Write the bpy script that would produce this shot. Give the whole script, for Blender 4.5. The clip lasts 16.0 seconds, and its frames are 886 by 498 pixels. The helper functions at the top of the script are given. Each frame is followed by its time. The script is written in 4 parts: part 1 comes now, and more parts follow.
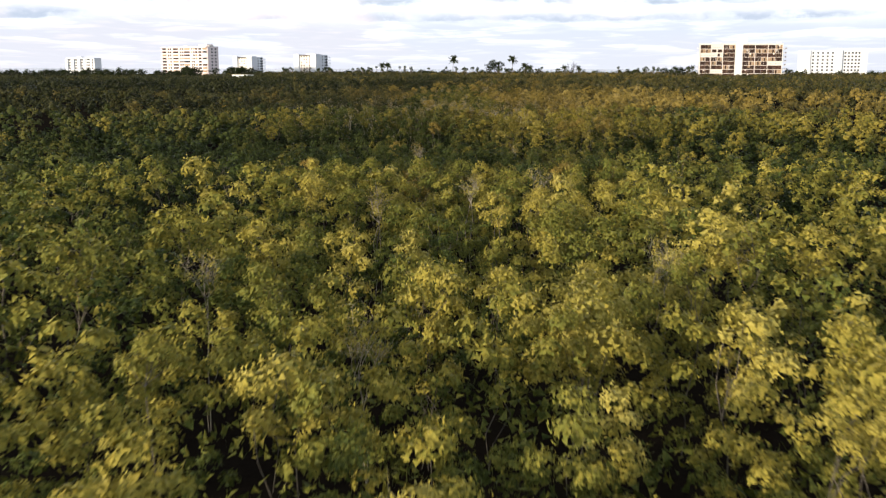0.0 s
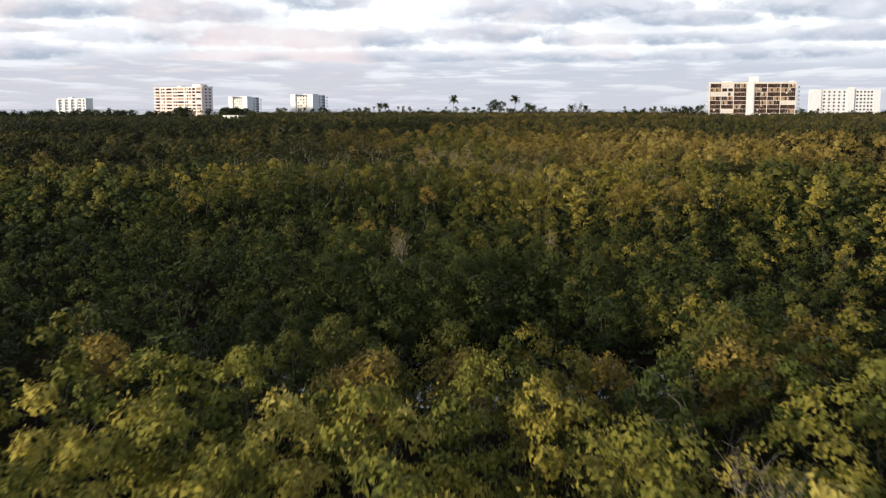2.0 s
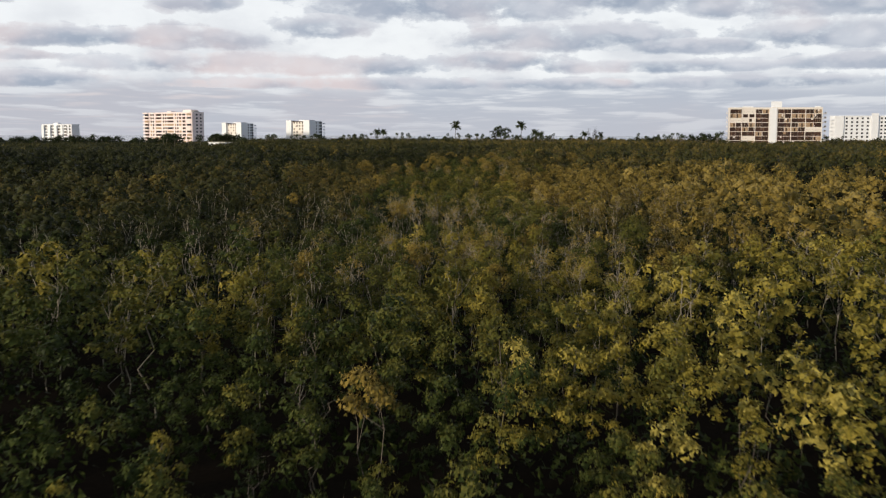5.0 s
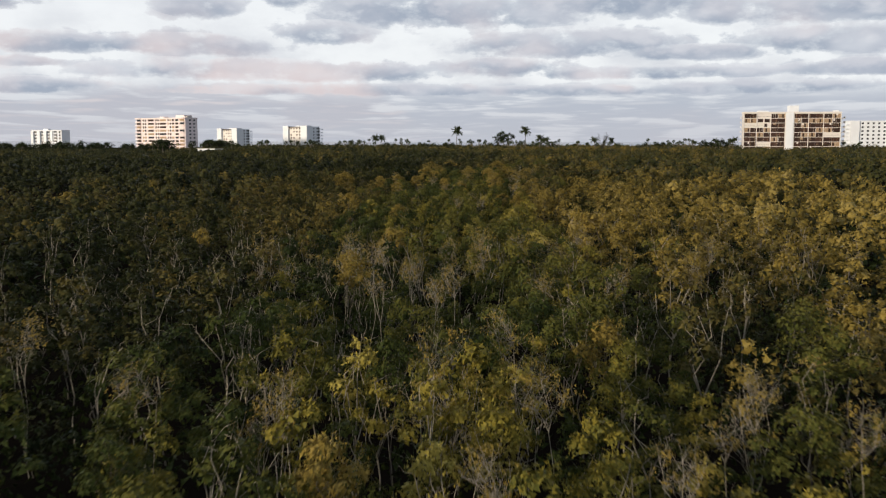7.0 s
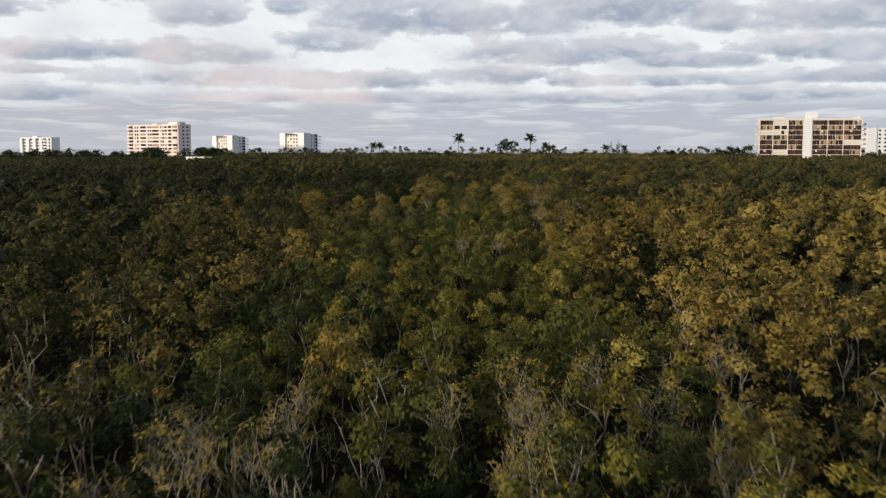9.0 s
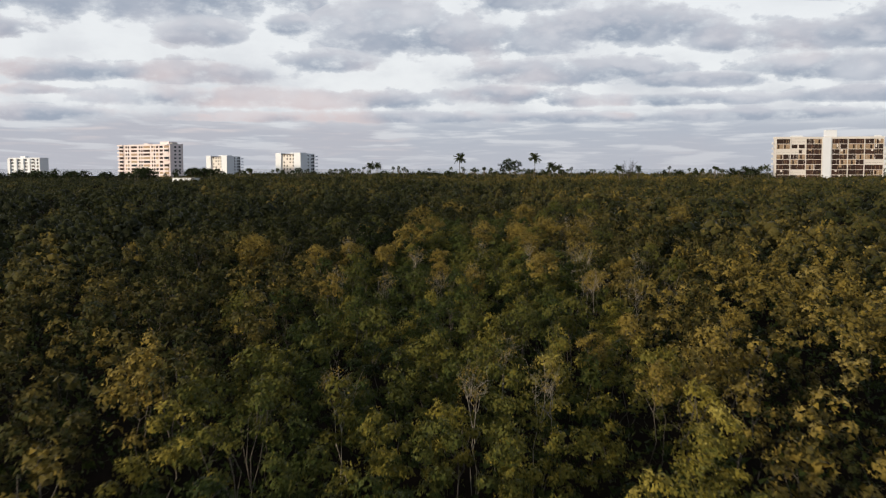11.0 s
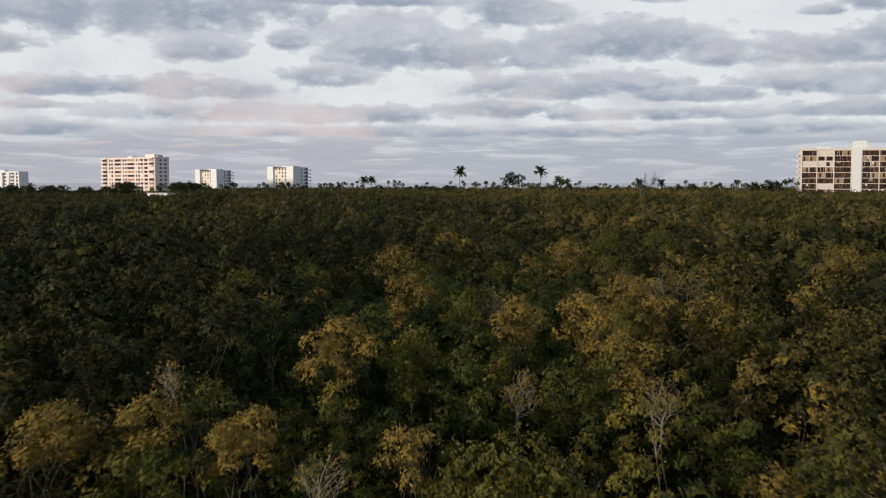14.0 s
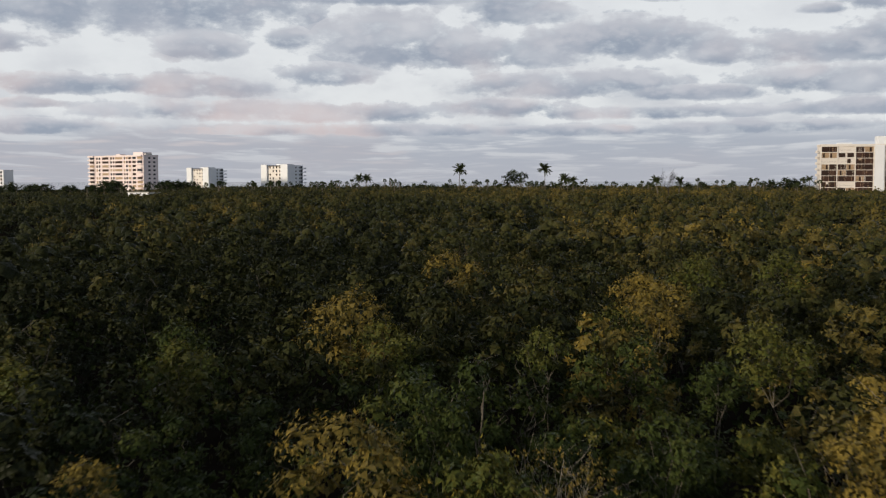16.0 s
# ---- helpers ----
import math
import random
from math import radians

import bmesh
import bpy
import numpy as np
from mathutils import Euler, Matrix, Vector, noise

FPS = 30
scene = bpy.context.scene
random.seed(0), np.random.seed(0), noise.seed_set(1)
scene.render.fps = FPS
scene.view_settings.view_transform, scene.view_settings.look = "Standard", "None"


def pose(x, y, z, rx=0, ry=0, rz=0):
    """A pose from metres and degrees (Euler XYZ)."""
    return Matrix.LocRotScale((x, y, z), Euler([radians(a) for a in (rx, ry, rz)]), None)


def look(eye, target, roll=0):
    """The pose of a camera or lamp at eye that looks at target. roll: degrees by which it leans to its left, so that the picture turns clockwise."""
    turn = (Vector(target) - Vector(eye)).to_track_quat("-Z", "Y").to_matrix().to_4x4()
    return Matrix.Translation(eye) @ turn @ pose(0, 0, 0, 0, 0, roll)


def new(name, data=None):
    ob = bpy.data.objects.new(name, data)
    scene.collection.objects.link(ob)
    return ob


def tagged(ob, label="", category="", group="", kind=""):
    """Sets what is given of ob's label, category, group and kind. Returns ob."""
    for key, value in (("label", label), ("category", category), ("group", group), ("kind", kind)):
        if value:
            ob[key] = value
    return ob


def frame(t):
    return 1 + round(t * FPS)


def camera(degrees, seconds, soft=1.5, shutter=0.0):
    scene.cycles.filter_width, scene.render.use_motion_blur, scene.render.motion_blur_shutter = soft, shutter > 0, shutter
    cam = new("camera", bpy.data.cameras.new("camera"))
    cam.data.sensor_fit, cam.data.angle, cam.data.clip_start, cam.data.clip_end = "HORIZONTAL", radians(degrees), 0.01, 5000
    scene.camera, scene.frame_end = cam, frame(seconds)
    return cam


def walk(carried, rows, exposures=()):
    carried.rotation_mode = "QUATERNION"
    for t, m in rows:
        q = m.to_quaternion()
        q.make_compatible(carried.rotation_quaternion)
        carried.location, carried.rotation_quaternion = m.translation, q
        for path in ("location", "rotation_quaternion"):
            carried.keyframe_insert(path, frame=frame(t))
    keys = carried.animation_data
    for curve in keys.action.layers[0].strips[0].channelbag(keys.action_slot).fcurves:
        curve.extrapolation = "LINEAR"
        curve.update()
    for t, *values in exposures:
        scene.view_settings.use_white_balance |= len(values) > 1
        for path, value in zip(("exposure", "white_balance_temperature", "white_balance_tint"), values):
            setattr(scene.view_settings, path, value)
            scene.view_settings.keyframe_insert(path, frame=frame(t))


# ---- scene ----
import itertools

# ---------------- camera and its walk ----------------
cam = camera(48.5, 16.0, soft=1.2, shutter=0.22)
walk(cam, [
    (0.0, pose(0.00, 0.00, 9.27, 79.51, -0.13, 0.54)),
    (0.5, pose(-0.02, 7.73, 9.34, 80.08, -0.14, 0.54)),
    (1.0, pose(-0.04, 15.32, 9.34, 80.65, -0.11, 0.54)),
    (1.5, pose(-0.05, 22.93, 9.31, 81.21, -0.05, 0.53)),
    (2.0, pose(-0.08, 30.33, 9.30, 81.78, -0.02, 0.55)),
    (2.5, pose(-0.09, 37.80, 9.32, 82.37, -0.02, 0.56)),
    (3.0, pose(-0.10, 45.27, 9.30, 82.94, -0.01, 0.58)),
    (3.5, pose(-0.07, 52.78, 9.26, 83.09, -0.03, 0.61)),
    (4.0, pose(-0.01, 60.22, 9.23, 83.17, -0.07, 0.64)),
    (6.5, pose(0.56, 95.52, 9.08, 83.55, -0.07, 0.77)),
    (7.0, pose(0.54, 102.26, 9.06, 83.66, -0.06, 0.80)),
    (7.5, pose(0.52, 108.96, 9.05, 83.76, -0.08, 0.83)),
    (8.0, pose(0.50, 115.84, 9.07, 83.86, -0.07, 0.84)),
    (8.5, pose(0.46, 122.74, 9.12, 83.97, -0.09, 0.88)),
    (9.0, pose(0.42, 129.79, 9.21, 84.09, -0.08, 0.89)),
    (11.5, pose(0.25, 164.49, 9.67, 85.64, 0.02, 0.95)),
    (12.0, pose(0.23, 171.20, 9.65, 86.01, 0.04, 0.96)),
    (12.5, pose(0.22, 177.78, 9.60, 86.08, 0.06, 0.97)),
    (13.0, pose(0.20, 184.29, 9.57, 86.08, 0.07, 0.97)),
    (13.5, pose(0.16, 190.92, 9.55, 86.04, 0.05, 0.94)),
    (14.0, pose(0.15, 197.60, 9.53, 86.04, 0.03, 0.93)),
    (14.5, pose(0.14, 204.23, 9.47, 86.02, 0.03, 0.94)),
    (15.0, pose(0.10, 210.96, 9.39, 86.01, 0.08, 0.92)),
    (15.5, pose(0.05, 217.51, 9.37, 85.98, 0.10, 0.92)),
    (16.0, pose(0.00, 224.00, 9.34, 85.96, 0.08, 0.90)),
], exposures=[(0.0, 0.86), (1.0, 0.76), (1.5, 0.6), (2.5, 0.32), (3.5, 0.19), (6.5, 0.12), (9.0, 0.1), (12.0, -0.02), (16.0, -0.12)])

# ---------------- sky, sun ----------------
SUN_ELEVATION, SUN_AZIMUTH = 8.5, 234.0   # degrees; azimuth clockwise from +y, the sun stands behind the start

world = bpy.data.worlds.new("evening_sky")
scene.world = world
world.use_nodes = True
wt = world.node_tree
wt.nodes.clear()


def wnode(kind, operation="", data_type="", interpolation_type="", use_clamp=False):
    n = wt.nodes.new(kind)
    if operation:
        n.operation = operation
    if data_type:
        n.data_type = data_type
    if interpolation_type:
        n.interpolation_type = interpolation_type
    if use_clamp:
        n.use_clamp = True
    return n


def feed(tree, socket, value):
    if isinstance(value, bpy.types.NodeSocket):
        tree.links.new(value, socket)
    else:
        socket.default_value = value


def wmath(op, a, b=0.0, c=0.0, clamp=False):
    n = wnode("ShaderNodeMath", operation=op, use_clamp=clamp)
    for socket, value in zip(n.inputs, (a, b, c)):
        feed(wt, socket, value)
    return n.outputs[0]


def wmix(fac, a, b):
    n = wnode("ShaderNodeMix", data_type="RGBA")
    feed(wt, n.inputs[0], fac)
    feed(wt, n.inputs[6], a)
    feed(wt, n.inputs[7], b)
    return n.outputs[2]


def wramp(value, low, high):
    n = wnode("ShaderNodeMapRange", interpolation_type="SMOOTHSTEP")
    feed(wt, n.inputs[0], value)
    n.inputs[1].default_value, n.inputs[2].default_value = low, high
    return n.outputs[0]


def wnoise(vector, scale, detail=5.0, rough=0.55):
    n = wnode("ShaderNodeTexNoise")
    feed(wt, n.inputs["Vector"], vector)
    n.inputs["Scale"].default_value, n.inputs["Detail"].default_value, n.inputs["Roughness"].default_value = scale, detail, rough
    return n


def build_sky():
    coord = wnode("ShaderNodeTexCoord")
    split = wnode("ShaderNodeSeparateXYZ")
    wt.links.new(coord.outputs["Generated"], split.inputs[0])
    dx, dy, dz = split.outputs
    # bearing and height above the horizon, both in radians
    bearing = wmath("ARCTAN2", dx, dy)
    height = wmath("ARCSINE", dz)
    flat = wnode("ShaderNodeCombineXYZ")
    feed(wt, flat.inputs[0], bearing)
    feed(wt, flat.inputs[1], wmath("MULTIPLY", height, 1.8))
    # cloud sheet seen in perspective
    up = wmath("ADD", wmath("MAXIMUM", dz, 0.0), 0.035)
    sheet = wnode("ShaderNodeCombineXYZ")
    feed(wt, sheet.inputs[0], wmath("DIVIDE", dx, up))
    feed(wt, sheet.inputs[1], wmath("DIVIDE", dy, up))
    edge = wnoise(flat.outputs[0], 30.0, 8.0, 0.58)
    fray = wmath("MULTIPLY", wmath("SUBTRACT", edge.outputs["Fac"], 0.5), 2.5)
    broad = wnoise(flat.outputs[0], 9.0, 3.0, 0.5)
    fray = wmath("ADD", fray, wmath("MULTIPLY", wmath("SUBTRACT", broad.outputs["Fac"], 0.5), 0.9))
    # the large cumulus banks: bearing, height, half width, half height in milliradians
    banks = ((-352, 168, 181, 37), (-254, 129, 36, 15), (-438, 126, 36, 10), (-99, 179, 103, 9), (-171, 138, 22, 12), (-64, 135, 69, 31), (51, 124, 76, 18), (160, 135, 93, 22), (54, 170, 35, 22), (94, 162, 23, 11), (200, 179, 27, 8), (-127, 103, 42, 12), (258, 124, 34, 15), (338, 120, 84, 15), (407, 126, 36, 22), (401, 167, 30, 15), (347, 158, 18, 5), (-398, 89, 58, 11), (-265, 89, 79, 11), (-409, 71, 34, 5), (-185, 66, 154, 11), (114, 93, 93, 15), (240, 83, 66, 8), (367, 92, 79, 15), (39, 71, 60, 9), (194, 65, 121, 7), (384, 67, 60, 8), (-409, 49, 69, 8), (-219, 48, 72, 6), (-53, 48, 97, 7), (120, 48, 90, 6), (292, 49, 114, 7), (-559, 115, 72, 19), (-536, 69, 79, 10), (522, 98, 72, 17), (510, 149, 55, 15))
    total, lean, weight = None, 0.0, 0.001
    for b, h, rw, rh in banks:
        u = wmath("MULTIPLY", wmath("SUBTRACT", bearing, b / 1000), 1000 / rw)
        v = wmath("MULTIPLY", wmath("SUBTRACT", height, h / 1000), 1000 / rh)
        r = wmath("SUBTRACT", 1.28, wmath("SQRT", wmath("ADD", wmath("MULTIPLY", u, u), wmath("MULTIPLY", wmath("MAXIMUM", v, wmath("MULTIPLY", v, -1.5)), wmath("MAXIMUM", v, wmath("MULTIPLY", v, -1.5))))))
        r = wmath("MAXIMUM", r, -1.2)
        w = wmath("MAXIMUM", r, 0.0)
        lean = wmath("MULTIPLY_ADD", v, w, lean)
        weight = wmath("ADD", w, weight)
        total = r if total is None else wmath("SMOOTH_MAX", total, r, 0.4)
    total = wmath("MINIMUM", total, 0.55)
    front = wramp(dy, 0.75, 0.86)
    # elsewhere, and higher up, the same broken cloud goes on
    far_cloud = wnoise(sheet.outputs[0], 0.9, 6.0, 0.55)
    loose = wmath("MULTIPLY", wmath("SUBTRACT", far_cloud.outputs["Fac"], 0.47), 9.0)
    high = wramp(height, 0.2, 0.26)
    away = wmath("MAXIMUM", wmath("SUBTRACT", 1.0, front), high)
    body = wnode("ShaderNodeMix", data_type="FLOAT")
    feed(wt, body.inputs[0], away)
    feed(wt, body.inputs[2], wmath("ADD", total, fray))
    feed(wt, body.inputs[3], loose)
    cover = wramp(body.outputs[0], -0.12, 0.16)
    # rows of flat cumulus low over the horizon, foreshortened with distance
    near_h = wmath("ADD", wmath("MAXIMUM", height, 0.0), 0.085)
    row_at = wnode("ShaderNodeCombineXYZ")
    feed(wt, row_at.inputs[0], wmath("DIVIDE", bearing, near_h))
    feed(wt, row_at.inputs[1], wmath("DIVIDE", 1.0, near_h))
    over_at = wnode("ShaderNodeVectorMath", operation="ADD")
    wt.links.new(row_at.outputs[0], over_at.inputs[0])
    over_at.inputs[1].default_value = (-0.05, -0.2, 0)
    row, over = wnoise(row_at.outputs[0], 1.35, 5.0, 0.5), wnoise(over_at.outputs[0], 1.35, 2.0, 0.45)
    low = wmath("SUBTRACT", 1.0, wramp(wmath("ADD", height, wmath("MULTIPLY", wmath("SUBTRACT", broad.outputs["Fac"], 0.5), 0.03)), 0.035, 0.062))
    rows = wramp(row.outputs["Fac"], 0.37, 0.50)
    crest = wramp(wmath("SUBTRACT", row.outputs["Fac"], over.outputs["Fac"]), 0.0, 0.24)
    # a thin, uneven veil between the banks
    gauze = wnoise(flat.outputs[0], 11.0, 6.0, 0.55)
    veil = wmath("MULTIPLY", wramp(gauze.outputs["Fac"], 0.4, 0.68), wmath("ADD", 0.25, wmath("MULTIPLY", wramp(height, 0.15, 0.05), 0.5)))
    # clear air between the clouds
    air = wnode("ShaderNodeTexSky")
    air.sky_type, air.sun_disc = "NISHITA", False
    air.sun_elevation, air.sun_rotation = radians(SUN_ELEVATION), radians(SUN_AZIMUTH)
    air.air_density, air.dust_density = 1.0, 2.0
    scaled = wnode("ShaderNodeVectorMath", operation="SCALE")
    wt.links.new(air.outputs[0], scaled.inputs[0])
    scaled.inputs[3].default_value = 0.10
    clear = wmix(0.9, scaled.outputs[0], (0.88, 0.905, 0.935, 1))
    # cloud body: grey-blue bases, paler and slightly rosy where the evening sun reaches them
    lit = wnoise(flat.outputs[0], 14.0, 4.0, 0.5)
    rise = wmath("ADD", wmath("DIVIDE", lean, weight), wmath("MULTIPLY", wmath("SUBTRACT", edge.outputs["Fac"], 0.5), 3.2))
    shade = wmix(wramp(lit.outputs["Fac"], 0.35, 0.7), (0.33, 0.385, 0.475, 1), (0.45, 0.485, 0.56, 1))
    shade = wmix(wmath("MULTIPLY", wramp(rise, -0.25, 0.9), 0.75), shade, (0.61, 0.62, 0.67, 1))
    blush = wnoise(flat.outputs[0], 7.0, 3.0, 0.5)
    warm = wmath("MULTIPLY", wramp(wmath("SUBTRACT", blush.outputs["Fac"], wmath("MULTIPLY", bearing, 0.25)), 0.46, 0.66), wramp(height, 0.15, 0.06))
    rosy = wmix(wmath("MULTIPLY", warm, 0.8), shade, (0.72, 0.62, 0.615, 1))
    thick = wramp(body.outputs[0], 0.0, 0.6)
    # billows: tops catch the light, undersides stay grey
    above = wnode("ShaderNodeVectorMath", operation="ADD")
    wt.links.new(flat.outputs[0], above.inputs[0])
    above.inputs[1].default_value = (-0.008, 0.026, 0)
    here, there = wnoise(flat.outputs[0], 15.0, 2.5, 0.45), wnoise(above.outputs[0], 15.0, 2.5, 0.45)
    relief = wmath("MULTIPLY", wmath("SUBTRACT", here.outputs["Fac"], there.outputs["Fac"]), 2.6, clamp=True)
    puffs = wmix(wmath("MULTIPLY", relief, 0.8), rosy, (0.72, 0.74, 0.78, 1))
    cloud = wmix(thick, wmix(0.5, puffs, clear), puffs)
    sky = wmix(cover, wmix(veil, clear, (0.56, 0.585, 0.64, 1)), cloud)
    # the low rows: grey-lilac bases, crests that catch the light
    base = wmix(wmath("MULTIPLY", warm, 0.55), (0.44, 0.485, 0.56, 1), (0.50, 0.485, 0.53, 1))
    tops = wmix(wmath("MULTIPLY", warm, 0.8), (0.57, 0.60, 0.65, 1), (0.70, 0.63, 0.63, 1))
    flat_rows = wmix(rows, wmix(0.35, clear, base), wmix(crest, base, tops))
    sky = wmix(wmath("MULTIPLY", low, wmath("SUBTRACT", 1.0, wramp(body.outputs[0], 0.1, 0.5))), sky, flat_rows)
    haze = wmath("MULTIPLY", wmath("SUBTRACT", 1.0, wramp(height, 0.0, 0.06)), 0.6)
    sky = wmix(haze, sky, (0.485, 0.49, 0.54, 1))
    # overhead, out of view, a grey cloud sheet is added to weaken the sky's fill
    sky = wmix(wmath("MULTIPLY", wramp(height, 0.24, 0.6), 0.85), sky, (0.22, 0.255, 0.32, 1))
    back = wnode("ShaderNodeBackground")
    wt.links.new(sky, back.inputs[0])
    back.inputs[1].default_value = 1.0
    out = wnode("ShaderNodeOutputWorld")
    wt.links.new(back.outputs[0], out.inputs[0])


build_sky()

sun = new("sun", bpy.data.lights.new("sun", "SUN"))
sun.data.energy, sun.data.angle, sun.data.color = 3.7, radians(3.0), (1.0, 0.85, 0.66)
sa, se = radians(SUN_AZIMUTH), radians(SUN_ELEVATION)
sun.matrix_world = look((math.sin(sa) * math.cos(se) * 100, math.cos(sa) * math.cos(se) * 100, math.sin(se) * 100), (0, 0, 0))

# ---------------- materials ----------------


def material(name, colour, rough=0.8, metal=0.0, grain=20.0, spread=0.15, stain=1.5, bump=0.0, gloss=0.5):
    """Paint, wood or stone with variation at two scales and, if wanted, fine relief."""
    m = bpy.data.materials.new(name)
    m.use_nodes = True
    t = m.node_tree
    p = t.nodes["Principled BSDF"]
    p.inputs["Roughness"].default_value, p.inputs["Metallic"].default_value = rough, metal
    p.inputs["Specular IOR Level"].default_value = gloss
    at = t.nodes.new("ShaderNodeTexCoord")
    values = []
    for scale in (grain, stain):
        n = t.nodes.new("ShaderNodeTexNoise")
        n.inputs["Scale"].default_value, n.inputs["Detail"].default_value = scale, 5.0
        t.links.new(at.outputs["Object"], n.inputs["Vector"])
        values.append(n.outputs["Fac"])
    both = t.nodes.new("ShaderNodeMath")
    both.operation = "ADD"
    t.links.new(values[0], both.inputs[0])
    t.links.new(values[1], both.inputs[1])
    ramp = t.nodes.new("ShaderNodeMapRange")
    ramp.inputs[1].default_value, ramp.inputs[2].default_value = 0.6, 1.4
    ramp.inputs[3].default_value, ramp.inputs[4].default_value = 1 - spread, 1 + spread
    t.links.new(both.outputs[0], ramp.inputs[0])
    mul = t.nodes.new("ShaderNodeVectorMath")
    mul.operation = "SCALE"
    mul.inputs[0].default_value = colour
    t.links.new(ramp.outputs[0], mul.inputs[3])
    t.links.new(mul.outputs[0], p.inputs["Base Color"])
    if bump:
        b = t.nodes.new("ShaderNodeBump")
        b.inputs["Strength"].default_value, b.inputs["Distance"].default_value = bump, 0.02
        t.links.new(values[0], b.inputs["Height"])
        t.links.new(b.outputs[0], p.inputs["Normal"])
    return m


def leaf_material(name, stops, through_light=0.14, jitter=0.03, rough=0.5, spray=0.065):
    """Leaves: colour by the foliage's tone attribute, painted light and shade included, varied leaf by leaf and tree by
    tree.
    """
    m = bpy.data.materials.new(name)
    m.use_nodes = True
    t = m.node_tree
    p = t.nodes["Principled BSDF"]
    p.inputs["Roughness"].default_value = rough
    p.inputs["Specular IOR Level"].default_value = 0.08
    leaf_tone = t.nodes.new("ShaderNodeAttribute")
    leaf_tone.attribute_name = "leaf_tone"
    geo = t.nodes.new("ShaderNodeNewGeometry")
    info = t.nodes.new("ShaderNodeObjectInfo")

    def lin(a, k, b):
        n = t.nodes.new("ShaderNodeMath")
        n.operation = "MULTIPLY_ADD"
        t.links.new(a, n.inputs[0])
        n.inputs[1].default_value = k
        if isinstance(b, float):
            n.inputs[2].default_value = b
        else:
            t.links.new(b, n.inputs[2])
        return n.outputs[0]
    # the small leaves of a spray: cells that each lie their own way and have their own tint
    place = t.nodes.new("ShaderNodeTexCoord")
    cell = t.nodes.new("ShaderNodeTexVoronoi")
    cell.inputs["Scale"].default_value = 1 / spray
    t.links.new(place.outputs["Object"], cell.inputs["Vector"])
    tilt = t.nodes.new("ShaderNodeVectorMath")
    tilt.operation = "MULTIPLY_ADD"
    tilt.inputs[1].default_value, tilt.inputs[2].default_value = (1.1, 1.1, 1.1), (-0.55, -0.55, -0.55)
    t.links.new(cell.outputs["Color"], tilt.inputs[0])
    lie = t.nodes.new("ShaderNodeVectorMath")
    lie.operation = "ADD"
    t.links.new(geo.outputs["Normal"], lie.inputs[0])
    t.links.new(tilt.outputs[0], lie.inputs[1])
    even = t.nodes.new("ShaderNodeVectorMath")
    even.operation = "NORMALIZE"
    t.links.new(lie.outputs[0], even.inputs[0])
    t.links.new(even.outputs[0], p.inputs["Normal"])
    part_of = t.nodes.new("ShaderNodeSeparateColor")
    t.links.new(cell.outputs["Color"], part_of.inputs[0])
    own = lin(part_of.outputs[0], 0.2, -0.1)
    value = lin(geo.outputs["Random Per Island"], 2 * jitter, lin(own, 1.0, lin(info.outputs["Random"], 0.12, lin(leaf_tone.outputs["Fac"], 1.0, -jitter - 0.06))))
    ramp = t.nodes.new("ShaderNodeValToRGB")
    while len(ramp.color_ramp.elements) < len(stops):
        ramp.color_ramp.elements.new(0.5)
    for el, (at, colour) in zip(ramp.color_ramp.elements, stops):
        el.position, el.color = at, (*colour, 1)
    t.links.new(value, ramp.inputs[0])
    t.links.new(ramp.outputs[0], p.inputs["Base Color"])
    glow = t.nodes.new("ShaderNodeBsdfTranslucent")
    t.links.new(ramp.outputs[0], glow.inputs["Color"])
    t.links.new(even.outputs[0], glow.inputs["Normal"])
    mix = t.nodes.new("ShaderNodeMixShader")
    mix.inputs[0].default_value = through_light
    t.links.new(p.outputs[0], mix.inputs[1])
    t.links.new(glow.outputs[0], mix.inputs[2])
    t.links.new(mix.outputs[0], t.nodes["Material Output"].inputs["Surface"])
    return m


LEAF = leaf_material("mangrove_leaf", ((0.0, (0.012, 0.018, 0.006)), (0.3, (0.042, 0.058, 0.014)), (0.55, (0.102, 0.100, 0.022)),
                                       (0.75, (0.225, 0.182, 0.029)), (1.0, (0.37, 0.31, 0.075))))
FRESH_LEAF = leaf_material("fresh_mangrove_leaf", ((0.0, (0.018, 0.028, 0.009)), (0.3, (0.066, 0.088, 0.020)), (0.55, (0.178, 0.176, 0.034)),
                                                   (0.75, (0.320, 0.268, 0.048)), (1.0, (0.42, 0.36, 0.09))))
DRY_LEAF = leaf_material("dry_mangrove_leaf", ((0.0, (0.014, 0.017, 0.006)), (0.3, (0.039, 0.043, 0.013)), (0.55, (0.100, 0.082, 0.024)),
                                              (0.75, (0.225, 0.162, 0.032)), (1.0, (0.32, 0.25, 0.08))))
PALM_LEAF = leaf_material("palm_leaf", ((0.0, (0.045, 0.06, 0.024)), (0.6, (0.075, 0.09, 0.035)), (1.0, (0.16, 0.13, 0.06))), 0.2)
BARK = material("grey_bark", (0.115, 0.10, 0.08), 0.85, gloss=0.2, grain=30, spread=0.3, stain=3, bump=0.4)
DRY_TWIG = material("dry_twig", (0.27, 0.24, 0.19), 0.85, gloss=0.2, grain=30, spread=0.25, stain=2)
PALM_BARK = material("palm_bark", (0.13, 0.11, 0.085), 0.9, grain=25, spread=0.3, bump=0.4)
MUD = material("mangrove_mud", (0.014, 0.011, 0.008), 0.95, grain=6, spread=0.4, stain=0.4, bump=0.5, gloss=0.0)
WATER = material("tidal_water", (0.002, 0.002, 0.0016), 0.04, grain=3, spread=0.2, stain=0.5)
